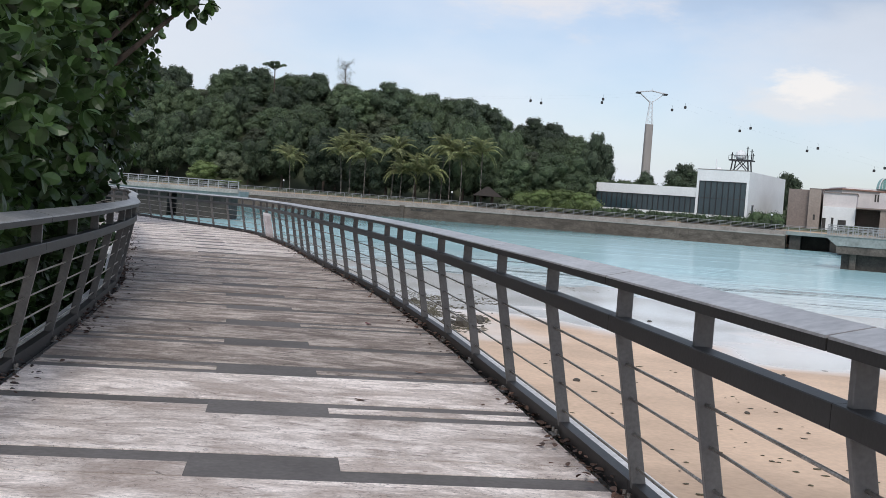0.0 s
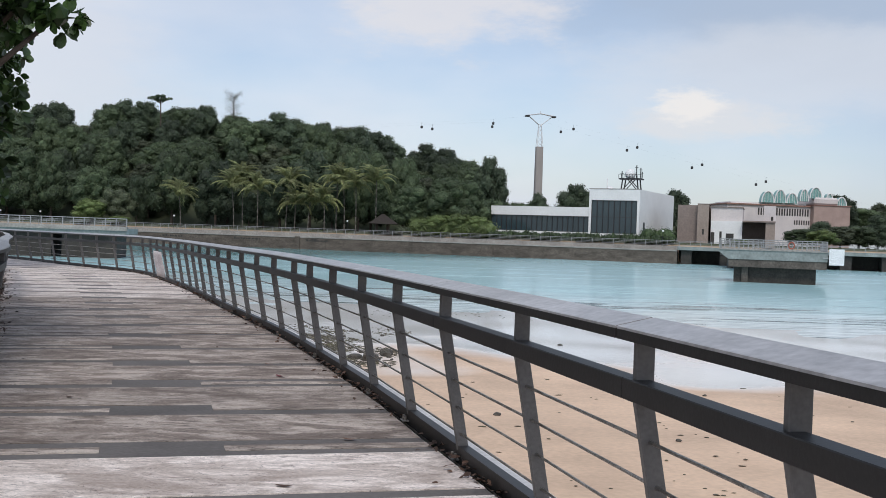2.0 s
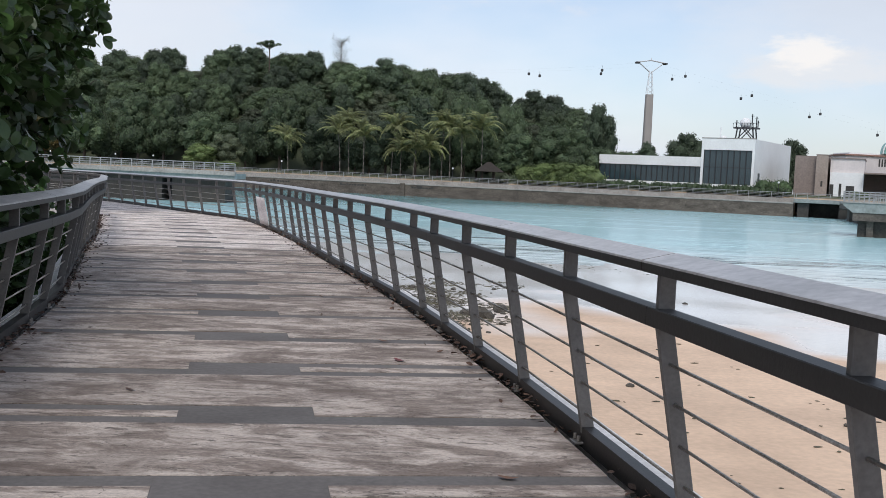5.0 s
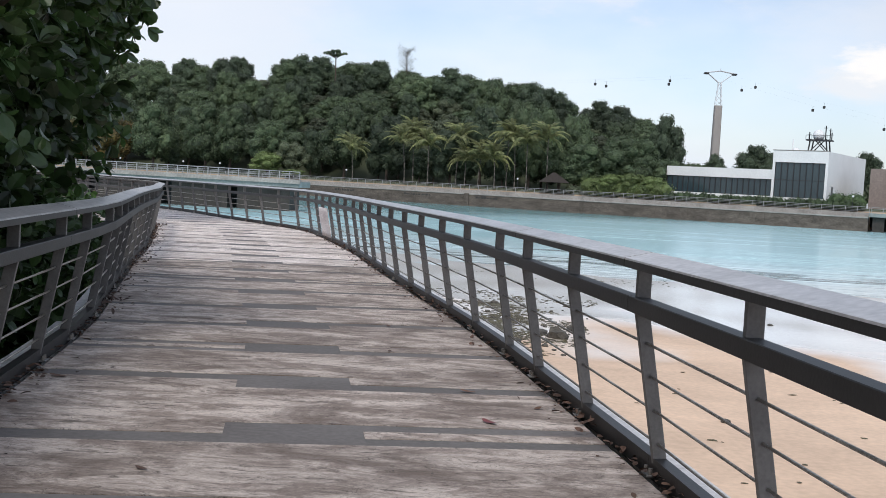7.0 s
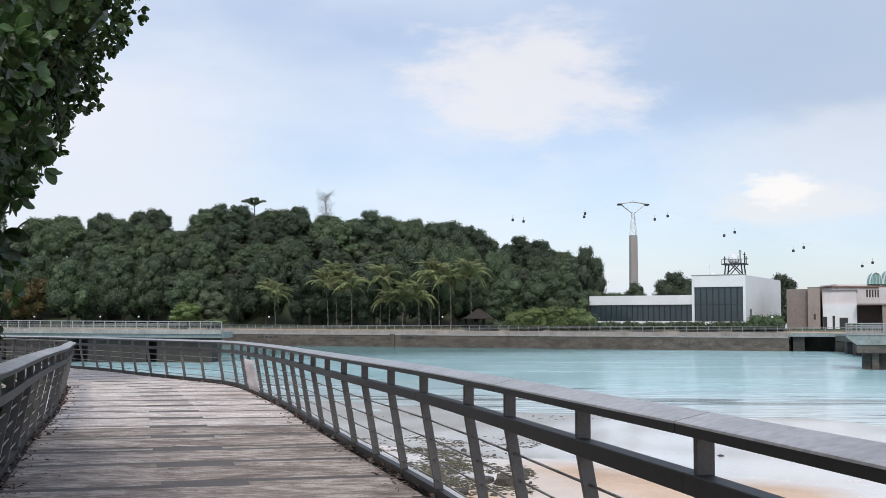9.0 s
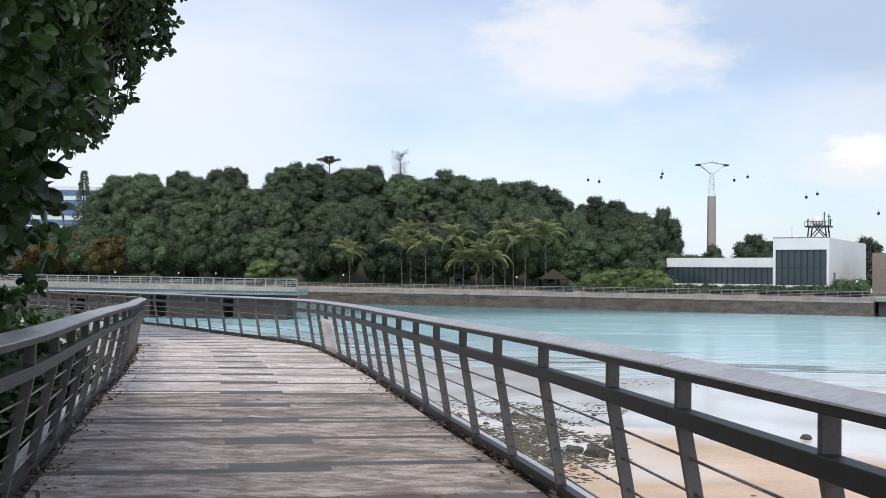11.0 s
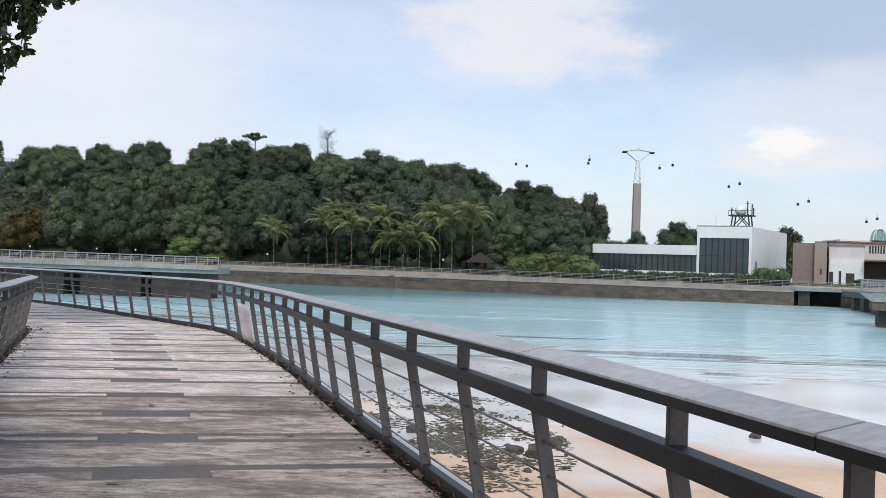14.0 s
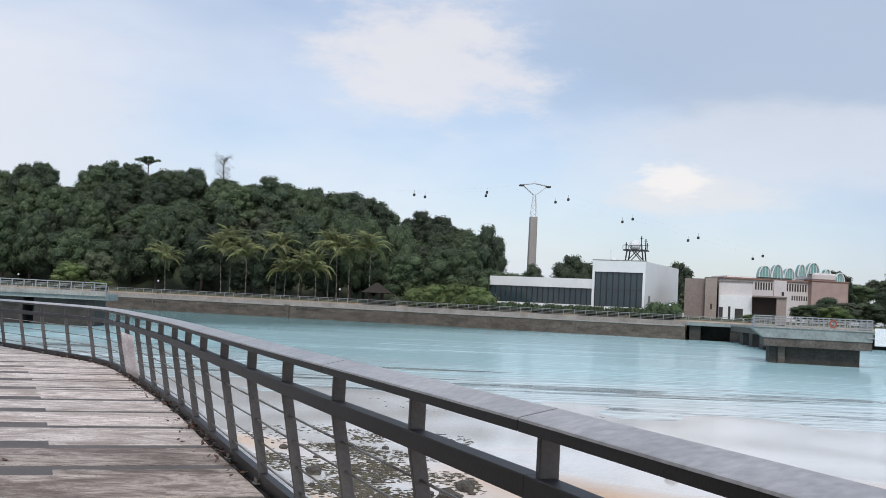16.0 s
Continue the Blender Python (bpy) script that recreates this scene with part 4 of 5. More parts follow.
for x, y, sz, tn in ((-0.42, 13.2, 0.12, 70), (-1.9, 10.9, 0.08, 60), (-1.2, 16.2, 0.1, 30), (-2.9, 18.3, 0.1, 100), (-2.0, 20.4, 0.1, 60),
                     (-0.2, 8.0, 0.1, 80), (-1.1, 14.7, 0.07, 10), (-3.5, 22, 0.1, 40), (0.2, 9.3, 0.1, 75), (-3.0, 12.9, 0.14, 85)):
    fallen_leaf(x, y, sz, tn, M_DRY, "curled brown fallen leaf on the slabs")

# ---------------- banner on the railing ----------------
sb0, sb1 = s_at(30.0), s_at(31.6)
banner = thing("banner", "faded weathered notice sheet tied to the railing posts", "banner")
vs, fs = [], []
for i in range(9):
    for j in range(7):
        z = 0.06 + 0.66 * j / 6
        p = deck_pose(sb0 + (sb1 - sb0) * i / 8, 0) @ Vector((-0.05 - LEAN * z / Z_KNEE + 0.008 * math.sin(i * 1.7 + j), 0, z))
        vs.append(p)
for i in range(8):
    for j in range(6):
        a = i * 7 + j
        fs.append((a, a + 7, a + 8, a + 1))
sheet = put("sheet", mesh_of("sheet", vs, fs, M_BANNER, True), banner)
sol = sheet.modifiers.new("thickness", "SOLIDIFY")
sol.thickness = 0.004
for i in (0, 8):
    for z in (0.1, 0.66):
        p = deck_pose(sb0 + (sb1 - sb0) * i / 8, 0) @ Vector((0.03 - LEAN * z / Z_KNEE, 0, z))
        part("tie", rod_bm(p - Vector((0, 0, 0.03)), p + Vector((0, 0, 0.03)), 0.006, sides=6), M_BOLT, banner)

# ---------------- beach ----------------


def beach_rock(x, y, r, seed):
    rng = np.random.default_rng(seed)
    v = ICO2[0] * rng.uniform(0.72, 1.15, (len(ICO2[0]), 1)) * np.array((1, rng.uniform(0.6, 1), rng.uniform(0.4, 0.7))) * r
    z = float(ground_height(np.array(x), np.array(y)))
    put("beach_rock", mesh_of("beach_rock", v, ICO2[1], M_ROCK), None, pose(x, y, z + r * 0.2, 0, 0, rng.uniform(0, 360)),
        "dark wet rock lying on the tidal sand", category="rock", group="rocks on the beach")


rk = np.random.default_rng(5)
for i in range(46):
    x, y = rk.uniform(-1.6, 3.2), rk.uniform(30.5, 42.5)
    beach_rock(x, y, float(rk.choice((0.05, 0.07, 0.1, 0.15, 0.22), p=(0.3, 0.3, 0.2, 0.14, 0.06))), 100 + i)
for x, y, r in ((1.9, 33.5, 0.34), (2.5, 35.2, 0.25), (1.5, 34.1, 0.22), (0.7, 31.8, 0.22), (-0.6, 37.0, 0.24), (8.0, 38.0, 0.16), (9.2, 40.3, 0.1), (5.5, 28.5, 0.06), (7.8, 24.0, 0.07),
                (3.8, 23.5, 0.09), (6.5, 20.5, 0.06), (9.5, 27.0, 0.07)):
    beach_rock(x, y, r, int(abs(x) * 100 + y))


def weed_patch(cx, cy, rx, ry, n, seed):
    rng = np.random.default_rng(seed)
    a, rad = rng.uniform(0, 6.28, n), rng.uniform(0, 1, n) ** 0.7
    x, y = cx + np.cos(a) * rad * rx, cy + np.sin(a) * rad * ry
    keep = np.sin(x * 2.3 + np.sin(y * 1.1)) + np.sin(y * 1.7 + x) > rng.uniform(-1.4, 1.2, n)
    x, y = x[keep], y[keep]
    z = ground_height(x, y)
    ch = []
    for i in range(len(x)):
        r = rng.uniform(0.015, 0.055)
        v = ICO1[0] * rng.uniform(0.5, 1.2, (len(ICO1[0]), 1)) * np.array((r * rng.uniform(1, 2.2), r, r * 0.22))
        ch.append((v + np.array((x[i], y[i], z[i] + 0.01)), ICO1[1]))
    v, f = joined(ch)
    put("seaweed", mesh_of("seaweed", v, f, M_WEED), None, None, "brown weed and rubble stranded on the wet sand", category="seaweed", kind="stuff")


weed_patch(0.3, 36.0, 2.6, 6.5, 9000, 41)
weed_patch(0.8, 44.0, 3.4, 3.0, 1100, 42)
# these two sparse patches are added as dark flecks for the sand's ripple marks
weed_patch(8.0, 22.0, 6.0, 9.0, 120, 43)
weed_patch(6.5, 12.5, 4.0, 7.0, 240, 45)
weed_patch(6.0, 56.0, 9.0, 3.0, 160, 44)

# ---------------- far shore: sea wall ----------------


def wall_at(a, b=0.0, z=0.0):
    """A place a metres along the sea wall from its seaward end, b metres behind its face."""
    p = np.array((79.2, 222.74)) - E1 * a + E2 * b
    return Vector((p[0], p[1], z))


WALL_TURN = Matrix.Rotation(math.atan2(-E1[1], -E1[0]), 4, "Z")   # x along the wall away from its end, y to the front


def wall_pose(a, b=0.0, z=0.0):
    return Matrix.Translation(wall_at(a, b, z)) @ WALL_TURN


wall = thing("sea_wall", "long weathered stone sea wall with pale coping", "sea wall", wall_pose(0), kind="structure")
L_WALL = 320.0
for i in range(16):
    x0, x1 = i * L_WALL / 16, (i + 1) * L_WALL / 16 - 0.03
    part("wall_block", box_bm(x0, x1, -3.0, 0.0, -4.5, 0.05), M_WALL, wall)
    part("coping", box_bm(x0, x1, -3.0, 0.12, 0.054, 0.32, bevel=0.03), M_COPE, wall)
    part("upper_step", box_bm(x0, x1, -6.0, -2.4, 0.324, 1.2), M_COPE, wall)
rng_w = random.Random(9)
for a0, a1 in ((117.0, 122.0), (96.5, 103.0), (79.5, 85.0)):
    a = a0
    while a < a1:
        w = rng_w.uniform(0.25, 0.7)
        h = rng_w.uniform(0.3, 0.6)
        part("dark_mark", box_bm(a, a + w, 0.002, 0.03, -0.75, -0.75 + h), M_SHADE, wall)
        a += w + rng_w.uniform(0.05, 0.3)
part("stair_pier", box_bm(86.5, 87.6, -0.2, 0.4, -4.0, 0.35), M_WALL, wall)


def far_rail(name, label, m, length, z0, height, bays, parent_cat="railing"):
    top = thing(name, label, parent_cat, m)
    pm = None
    for i in range(bays + 1):
        x = length * i / bays
        if pm is None:
            pm = part("post", box_bm(-0.05, 0.05, -0.04, 0.04, z0, z0 + height), M_RAILFAR, top).data
        else:
            put("post", pm, top, Matrix.Translation((x, 0, 0)))
    for k in range(4):
        z = z0 + height * (0.2 + 0.26 * k)
        r = 0.045 if k == 3 else 0.022
        part("rail", box_bm(0, length, -0.03, 0.03, z - r, z + r), M_RAILFAR, top)
    return top


far_rail("promenade_railing", "pale galvanised railing along the sea wall promenade", wall_pose(0, 2.7), 300.0, 1.2, 1.15, 130)

# platform on piers beyond the wall's end
plat = thing("promenade_platform", "concrete promenade platform standing on dark piers", "platform", wall_pose(0), kind="structure")
part("slab", box_bm(-75, -0.05, -9, 0.6, 0.35, 1.15, bevel=0.05), M_PIER, plat)
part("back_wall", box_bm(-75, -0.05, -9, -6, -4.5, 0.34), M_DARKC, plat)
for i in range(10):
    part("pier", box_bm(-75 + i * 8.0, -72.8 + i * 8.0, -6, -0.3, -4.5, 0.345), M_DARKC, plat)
far_rail("platform_railing", "pale railing along the promenade platform", wall_pose(-74.5, -0.3), 74.0, 1.15, 1.15, 34)

# ---------------- right-hand pier ----------------
PIER = pose(47.2, 120, 0, 0, 0, -22.8) @ Matrix.Diagonal((0.87, 1, 1, 1))
pier = thing("viewing_pier", "green-grey concrete viewing pier on a dark base", "pier", PIER)
bm = bmesh.new()
prof = [(0, 1.05), (0, 0.8), (1.15, 0.02), (13.45, 0.02), (13.5, 1.05)]
a = [bm.verts.new((x, 0, z)) for x, z in prof]
b = [bm.verts.new((x, 11, z)) for x, z in prof]
bm.faces.new(a), bm.faces.new(b)
for i in range(len(prof)):
    j = (i + 1) % len(prof)
    bm.faces.new((a[i], a[j], b[j], b[i]))
bmesh.ops.recalc_face_normals(bm, faces=bm.faces)
part("slab", bm, M_PIER, pier, "green-grey concrete slab with a splayed edge")
part("beam", box_bm(1.2, 13.4, 0.12, 10.8, -0.85, 0.016), M_BEAMB, pier, "brown stained concrete beam")
part("kerb", box_bm(-0.1, 13.6, -0.12, 0.3, 1.05, 1.2, bevel=0.02), M_COPE, pier)
part("base", box_bm(1.9, 12.2, 1.2, 9.5, -4.6, -0.854), M_DARKC, pier, "dark concrete base")
part("pillar", box_bm(2.9, 3.7, 0.9, 1.196, -4.6, -0.854), M_BEAMB, pier)
far_rail("pier_railing", "pale railing round the viewing pier", PIER @ pose(0, 0.1, 0), 13.4, 1.2, 1.1, 22)
far_rail("pier_railing", "pale railing round the viewing pier", PIER @ pose(0.1, 10.9, 0), 13.3, 1.05, 1.1, 22)
for x in (0.1, 13.4):
    far_rail("pier_railing", "pale railing round the viewing pier", PIER @ pose(x, 0.3, 0, 0, 0, 90), 10.5, 1.06, 1.1, 12)
board = thing("notice_board", "blank white notice board on the pier's corner", "board", PIER @ pose(13.6, -0.1, 0))
part("panel", box_bm(0.02, 1.85, -0.1, 0.0, -0.3, 1.5, bevel=0.02), M_BOARD, board)
for x in (0.2, 1.5):
    part("bracket", box_bm(x - 0.9, x + 0.05, 0.0, 0.12, 0.4, 0.55), M_RAILFAR, board)
bm = bmesh.new()
for i in range(20):
    t0, t1 = i * math.tau / 20, (i + 1) * math.tau / 20
    rod(bm, (0.36 * math.cos(t0), 0, 0.36 * math.sin(t0)), (0.36 * math.cos(t1), 0, 0.36 * math.sin(t1)), 0.08, sides=6)
part("lifebuoy", bm, M_ORANGE, None, "red lifebuoy hung on the pier railing", PIER @ pose(9.0, -0.02, 1.75), category="lifebuoy")

# the bridge of slabs from the pier to the promenade
br = thing("pier_bridge", "concrete walkway from promenade to viewing pier", "walkway")
p0, p1 = Vector((59.5, 127.0, 0)), Vector((88, 217, 0))
m = Matrix.Translation(p0) @ Matrix.Rotation(math.atan2(p1.y - p0.y, p1.x - p0.x), 4, "Z")
ln = (p1 - p0).length
part("slab", box_bm(0, ln - 0.1, -1.6, 1.6, 0.62, 1.04, bevel=0.04), M_COPE, br, "pale concrete walkway slab", m=m)
part("beam", box_bm(0.2, ln - 0.3, -1.45, 1.45, -0.35, 0.616), M_BEAMB, br, "brown stained beam", m=m)
for i in range(6):
    part("pier", box_bm(5 + i * 14, 10 + i * 14, -1.2, 1.2, -4.6, -0.354), M_DARKC, br, m=m)

# ---------------- left-hand jetty ----------------
jet = thing("jetty", "concrete jetty with pale edge on dark piers", "jetty", pose(0, 135, 0))
part("slab", box_bm(-95, -21.0, 0, 9, 0.3, 1.0), M_PIER, jet)
part("edge", box_bm(-95, -20.9, -0.25, 0.4, 0.72, 1.25, bevel=0.03), M_COPE, jet, "pale concrete edge")
# solid dark blocks carry the shade of the openings below the slab
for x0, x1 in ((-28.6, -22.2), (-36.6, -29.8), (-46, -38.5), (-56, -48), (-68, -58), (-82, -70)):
    part("pier", box_bm(x0, x1, 0.8, 8.0, -4.6, 0.296), M_DARKC, jet, "dark concrete pier")
far_rail("jetty_railing", "pale railing along the jetty", pose(-95, 135.1, 0), 74.0, 1.25, 0.95, 60)

# ---------------- white building ----------------


def bar_frame(m, x0, x1, z0, z1, cols, rows, parent, y=0.0):
    """A dark glazed front: panes set back between mullions."""
    f = part("window", box_bm(x0, x1, y + 0.02, y + 0.10, z0, z1), M_GLASS, parent, "dark tinted glass front", m)
    for i in range(cols + 1):
        x = x0 + (x1 - x0) * i / cols
        part("mullion", box_bm(x - 0.09, x + 0.09, y - 0.10, y + 0.019, z0, z1), M_MULL, f)
    for j in range(rows + 1):
        z = z0 + (z1 - z0) * j / rows
        part("transom", box_bm(x0, x1, y - 0.06, y + 0.015, z - 0.07, z + 0.07), M_MULL, f)


wb = thing("waterfront_building", "plain white two-part waterfront building with dark glass fronts", "building",
           Matrix.Translation((65.3, 243.8, 0)) @ Matrix.Rotation(math.atan2(-0.562, 0.827), 4, "Z"))
# front at y = 0, x along the front, y to the back
part("wall", box_bm(0, 0.55, 0, 29.7, 1.5, 13.6), M_WHITE, wb)
part("wall", box_bm(11.4, 11.96, 0, 29.7, 1.5, 13.6), M_WHITE, wb)
part("wall", box_bm(0.552, 11.398, 29.2, 29.7, 1.5, 13.6), M_WHITE, wb)
part("lintel", box_bm(0.552, 11.398, 0, 0.6, 11.1, 13.6), M_WHITE, wb)
part("plinth", box_bm(0.552, 11.398, 0, 0.6, 1.5, 3.5), M_WHITE, wb)
part("roof", box_bm(0.56, 11.39, 0.61, 29.19, 13.0, 13.3), M_WHITE, wb)
part("parapet", box_bm(-0.06, 12.02, -0.06, 0.3, 13.604, 13.8, bevel=0.02), M_COPE, wb)
bar_frame(None, 0.56, 11.39, 3.5, 11.1, 8, 2, wb, 0.3)
part("side_window", box_bm(11.955, 12.0, 3.2, 4.6, 3.6, 6.3), M_GLASS, wb, "narrow dark window")
part("wall", box_bm(-24.8, -0.004, 0.4, 12, 1.5, 3.6), M_WHITE, wb)
part("fascia", box_bm(-24.8, -0.004, 0.3, 0.9, 7.3, 9.4), M_WHITE, wb)
part("roof", box_bm(-24.8, -0.004, 0.91, 12, 8.8, 9.2), M_WHITE, wb)
part("end_wall", box_bm(-24.8, -24.2, 0.9, 12, 3.604, 8.79), M_WHITE, wb)
bar_frame(None, -24.7, -0.1, 3.6, 7.3, 19, 1, wb, 0.7)

ant = thing("rooftop_radar", "dark steel radar platform with pale dome on the roof", "radar", wb.matrix_basis @ Matrix.Translation((7.4, 8, 13.3)))
for x, y in ((-1.7, -1.2), (1.7, -1.2), (-1.7, 1.2), (1.7, 1.2)):
    bm = rod_bm((x * 1.25, y, 0), (x, y, 3.4), 0.17, sides=5)
    rod(bm, (x * 1.25, y, 0.2), (-x * 0.4, y, 3.2), 0.11, sides=4)
    part("leg", bm, M_MULL, ant)
bm = box_bm(-2.6, 2.6, -1.6, 1.6, 3.0, 3.3)
for i in range(9):
    x = -2.6 + 5.2 * i / 8
    rod(bm, (x, -1.6, 3.3), (x, -1.6, 4.2), 0.05, sides=4)
rod(bm, (-2.6, -1.6, 4.2), (2.6, -1.6, 4.2), 0.05, sides=4)
part("platform", bm, M_MULL, ant)
bm = bmesh.new()
bmesh.ops.create_uvsphere(bm, u_segments=20, v_segments=12, radius=1.25, matrix=Matrix.Translation((-0.3, 0, 4.3)))
part("dome", bm, M_BOARD, ant, "pale radar dome", smooth=True)
for x, h in ((1.2, 6.4), (2.2, 5.8), (-2.3, 5.0), (2.55, 4.9)):
    bm = rod_bm((x, 0, 3.3), (x, 0, h), 0.13, sides=5)
    rod(bm, (x - 0.4, 0, h - 0.5), (x + 0.4, 0, h - 0.5), 0.05, sides=4)
    part("mast", bm, M_MULL, ant)
aer = thing("rooftop_aerial", "small white dish and mast on the roof", "aerial", wb.matrix_basis @ Matrix.Translation((2.2, 6, 13.3)))
part("mast", rod_bm((0, 0, 0), (0, 0, 3.2), 0.12, sides=6), M_BOARD, aer)
bm = bmesh.new()
bmesh.ops.create_uvsphere(bm, u_segments=12, v_segments=8, radius=0.75, matrix=Matrix.Translation((0.8, 0, 0.6)))
part("dish", bm, M_BOARD, aer, smooth=True)

# ---------------- blocks further along ----------------
bb = thing("brown_building", "brown clad low building beside the promenade", "building", pose(85.6, 238, 0, 0, 0, -24))
part("wall", box_bm(-1.0, 3.4, 0, 14, 1.5, 10.6), M_BROWN, bb)
part("wall", box_bm(3.45, 5.9, -1.5, 14, 1.5, 10.8), M_TAN, bb, "lighter brown cladding")
part("band", box_bm(3.4, 6.0, -1.56, 14.1, 10.804, 10.95), M_BROWN, bb)
part("vent", box_bm(4.6, 5.0, -1.56, -1.504, 4.0, 5.2), M_SHADE, bb)
pk = thing("pale_building", "pale pink low building with dark doorways and an open canopy", "building", pose(91.4, 235.4, 0, 0, 0, -24))
part("wall", box_bm(0, 6.9, 0, 14, 1.5, 10.2), M_PINK, pk)
part("lower_wall", box_bm(0.1, 6.9, -0.6, -0.004, 1.5, 7.2), M_WHITE, pk)
# flat panels: the doorways' inner shade is put into their colour
for x0, x1, z1 in ((0.12, 0.9, 4.6), (2.0, 2.5, 4.8), (3.4, 5.1, 4.4)):
    part("doorway", box_bm(x0, x1, -0.66, -0.55, 1.5, z1), M_SHADE, pk)
bm = bmesh.new()
box(bm, 6.95, 14.0, -3, 14, 7.0, 7.35, bevel=0.05)
part("canopy", bm, M_BROWN, pk, "thin brown canopy")
part("back_wall", box_bm(6.95, 14.0, 6, 14, 1.5, 6.99), M_BROWN, pk)
part("side_wall", box_bm(11.9, 13.9, -2.6, 5.9, 1.5, 6.99), M_TAN, pk)
part("stair_block", box_bm(11.4, 14.0, 2, 9, 7.354, 10.9), M_PINK, pk, "pale block above the canopy")
part("stair_window", box_bm(13.0, 13.5, 1.95, 1.998, 7.6, 8.5), M_SHADE, pk)
part("roof_edge", box_bm(-0.15, 7.05, -0.3, 14.2, 10.204, 10.4), M_BROWN, pk)

ht = thing("resort_hotel", "distant pink resort hotel with green glass barrel vaults", "hotel", pose(187.7, 452, -2.4))
part("wall", box_bm(-4, 34.5, 0, 20, 1.5, 22.6), M_PINK, ht)
part("roof", box_bm(-4.5, 34.5, -0.8, 20.5, 22.604, 23.2), M_ROOFR, ht)
part("terrace", box_bm(-2, 33, 1.2, 19, 23.204, 23.9), M_WHITE, ht)
# dark panels stand in for the shaded gaps between the colonnade's columns
for i in range(20):
    part("window", box_bm(10.2 + i * 1.2, 10.9 + i * 1.2, -0.05, 0.1, 18.4, 21.6), M_SHADE, ht)
for i in range(7):
    part("window", box_bm(27 + i * 1.1, 27.6 + i * 1.1, -0.05, 0.1, 14.6, 16.6), M_SHADE, ht)
part("tower", box_bm(34.6, 51.5, -3, 18, 1.5, 23.6), M_TERRA, ht, "terracotta rendered tower")
part("tower_top", box_bm(35.4, 46.5, -2.4, 17, 23.604, 27.0, bevel=0.8), M_PINK, ht)
part("tower_roof", box_bm(34.2, 51.9, -3.4, 18.4, 23.3, 23.7, bevel=0.05), M_ROOFR, ht)


def vault(x, r, base, top):
    """An upright arched glass gable with a rim."""
    bm = bmesh.new()
    arc = [(r * math.cos(t), base + (top - base) * math.sin(t)) for t in np.linspace(0, math.pi, 15)]
    a = [bm.verts.new((x + px, -1.2, pz)) for px, pz in arc]
    b = [bm.verts.new((x + px, 1.6, pz)) for px, pz in arc]
    for i in range(14):
        bm.faces.new((a[i], a[i + 1], b[i + 1], b[i]))
    bm.faces.new(a), bm.faces.new(b), bm.faces.new((a[0], a[-1], b[-1], b[0]))
    bmesh.ops.recalc_face_normals(bm, faces=bm.faces)
    v = part("vault", bm, M_ROOFG, ht, "green glass barrel vault")
    bm = bmesh.new()
    for i in range(14):
        rod(bm, (x + arc[i][0], -1.35, arc[i][1]), (x + arc[i + 1][0], -1.35, arc[i + 1][1]), 0.28, sides=5)
    for k in (-0.5, 0, 0.5):
        rod(bm, (x + k * r, -1.3, base), (x + k * r, -1.3, base + (top - base) * math.sqrt(1 - k * k)), 0.12, sides=4)
    part("rim", bm, M_WHITE, v)


for x, r, b0, t in ((14, 2.8, 23.9, 28.8), (19.7, 2.55, 23.9, 29.6), (25.2, 2.4, 23.9, 28.4), (30.8, 1.9, 25.0, 30.3), (36.1, 2.75, 26.5, 31.3), (42.6, 1.3, 27.0, 28.8), (48.3, 2.2, 23.7, 27.4)):
    vault(x, r, b0, t)

# ---------------- striped block far behind ----------------
bl = thing("office_block", "distant office block with blue glass bands", "building", pose(-185, 405, 0))
part("wall", box_bm(0, 47, 0, 25, 1.5, 37.0), M_WHITE, bl)
for i in range(9):
    z = 4 + i * 3.7
    part("window_band", box_bm(0.2, 46.8, -0.12, 0.0, z, z + 2.1), M_BLUE, bl)
part("core", box_bm(47.1, 53.5, 2, 20, 1.5, 36.5), M_WHITE, bl)
for i in range(6):
    part("window_band", box_bm(48, 52.6, 1.88, 2.0, 6 + i * 5, 8.2 + i * 5), M_BLUE, bl)

# ---------------- cable-car tower ----------------
tw = thing("cable_car_tower", "tall concrete cable-car pylon with white lattice head", "pylon", pose(101.0, 460.6, 0))
bm = bmesh.new()
rings = []
for z, w in ((1.0, 1.75), (42.0, 1.5)):
    rings.append([bm.verts.new((x * w, y * w, z)) for x, y in ((-1, -0.8), (-0.8, -1), (0.8, -1), (1, -0.8), (1, 0.8), (0.8, 1), (-0.8, 1), (-1, 0.8))])
for j in range(8):
    bm.faces.new((rings[0][j], rings[0][(j + 1) % 8], rings[1][(j + 1) % 8], rings[1][j]))
bm.faces.new(rings[0]), bm.faces.new(rings[1])
bmesh.ops.recalc_face_normals(bm, faces=bm.faces)
part("column", bm, M_TOWER, tw, "tapering concrete column")
bm = bmesh.new()
for sx in (-1, 1):
    for sy in (-1, 1):
        rod(bm, (sx * 1.3, sy * 1.3, 42), (sx * 0.5, sy * 0.5, 52), 0.13, sides=4)
        rod(bm, (sx * 0.5, sy * 0.5, 51.5), (sx * 5.5, sy * 0.4, 55.5), 0.14, sides=4)
    for k in range(5):
        z0, z1 = 42 + k * 2, 44 + k * 2
        w0, w1 = 1.3 - 0.16 * k, 1.3 - 0.16 * (k + 1)
        rod(bm, (-w0 * sx, -w0, z0), (w1 * sx, -w1, z1), 0.07, sides=4)
part("lattice", bm, M_LATT, tw)
bm = bmesh.new()
for y in (-0.5, 0.5):
    rod(bm, (-6.2, y, 55.4), (0, y, 56.4), 0.22, sides=5)
    rod(bm, (0, y, 56.4), (6.2, y, 55.4), 0.22, sides=5)
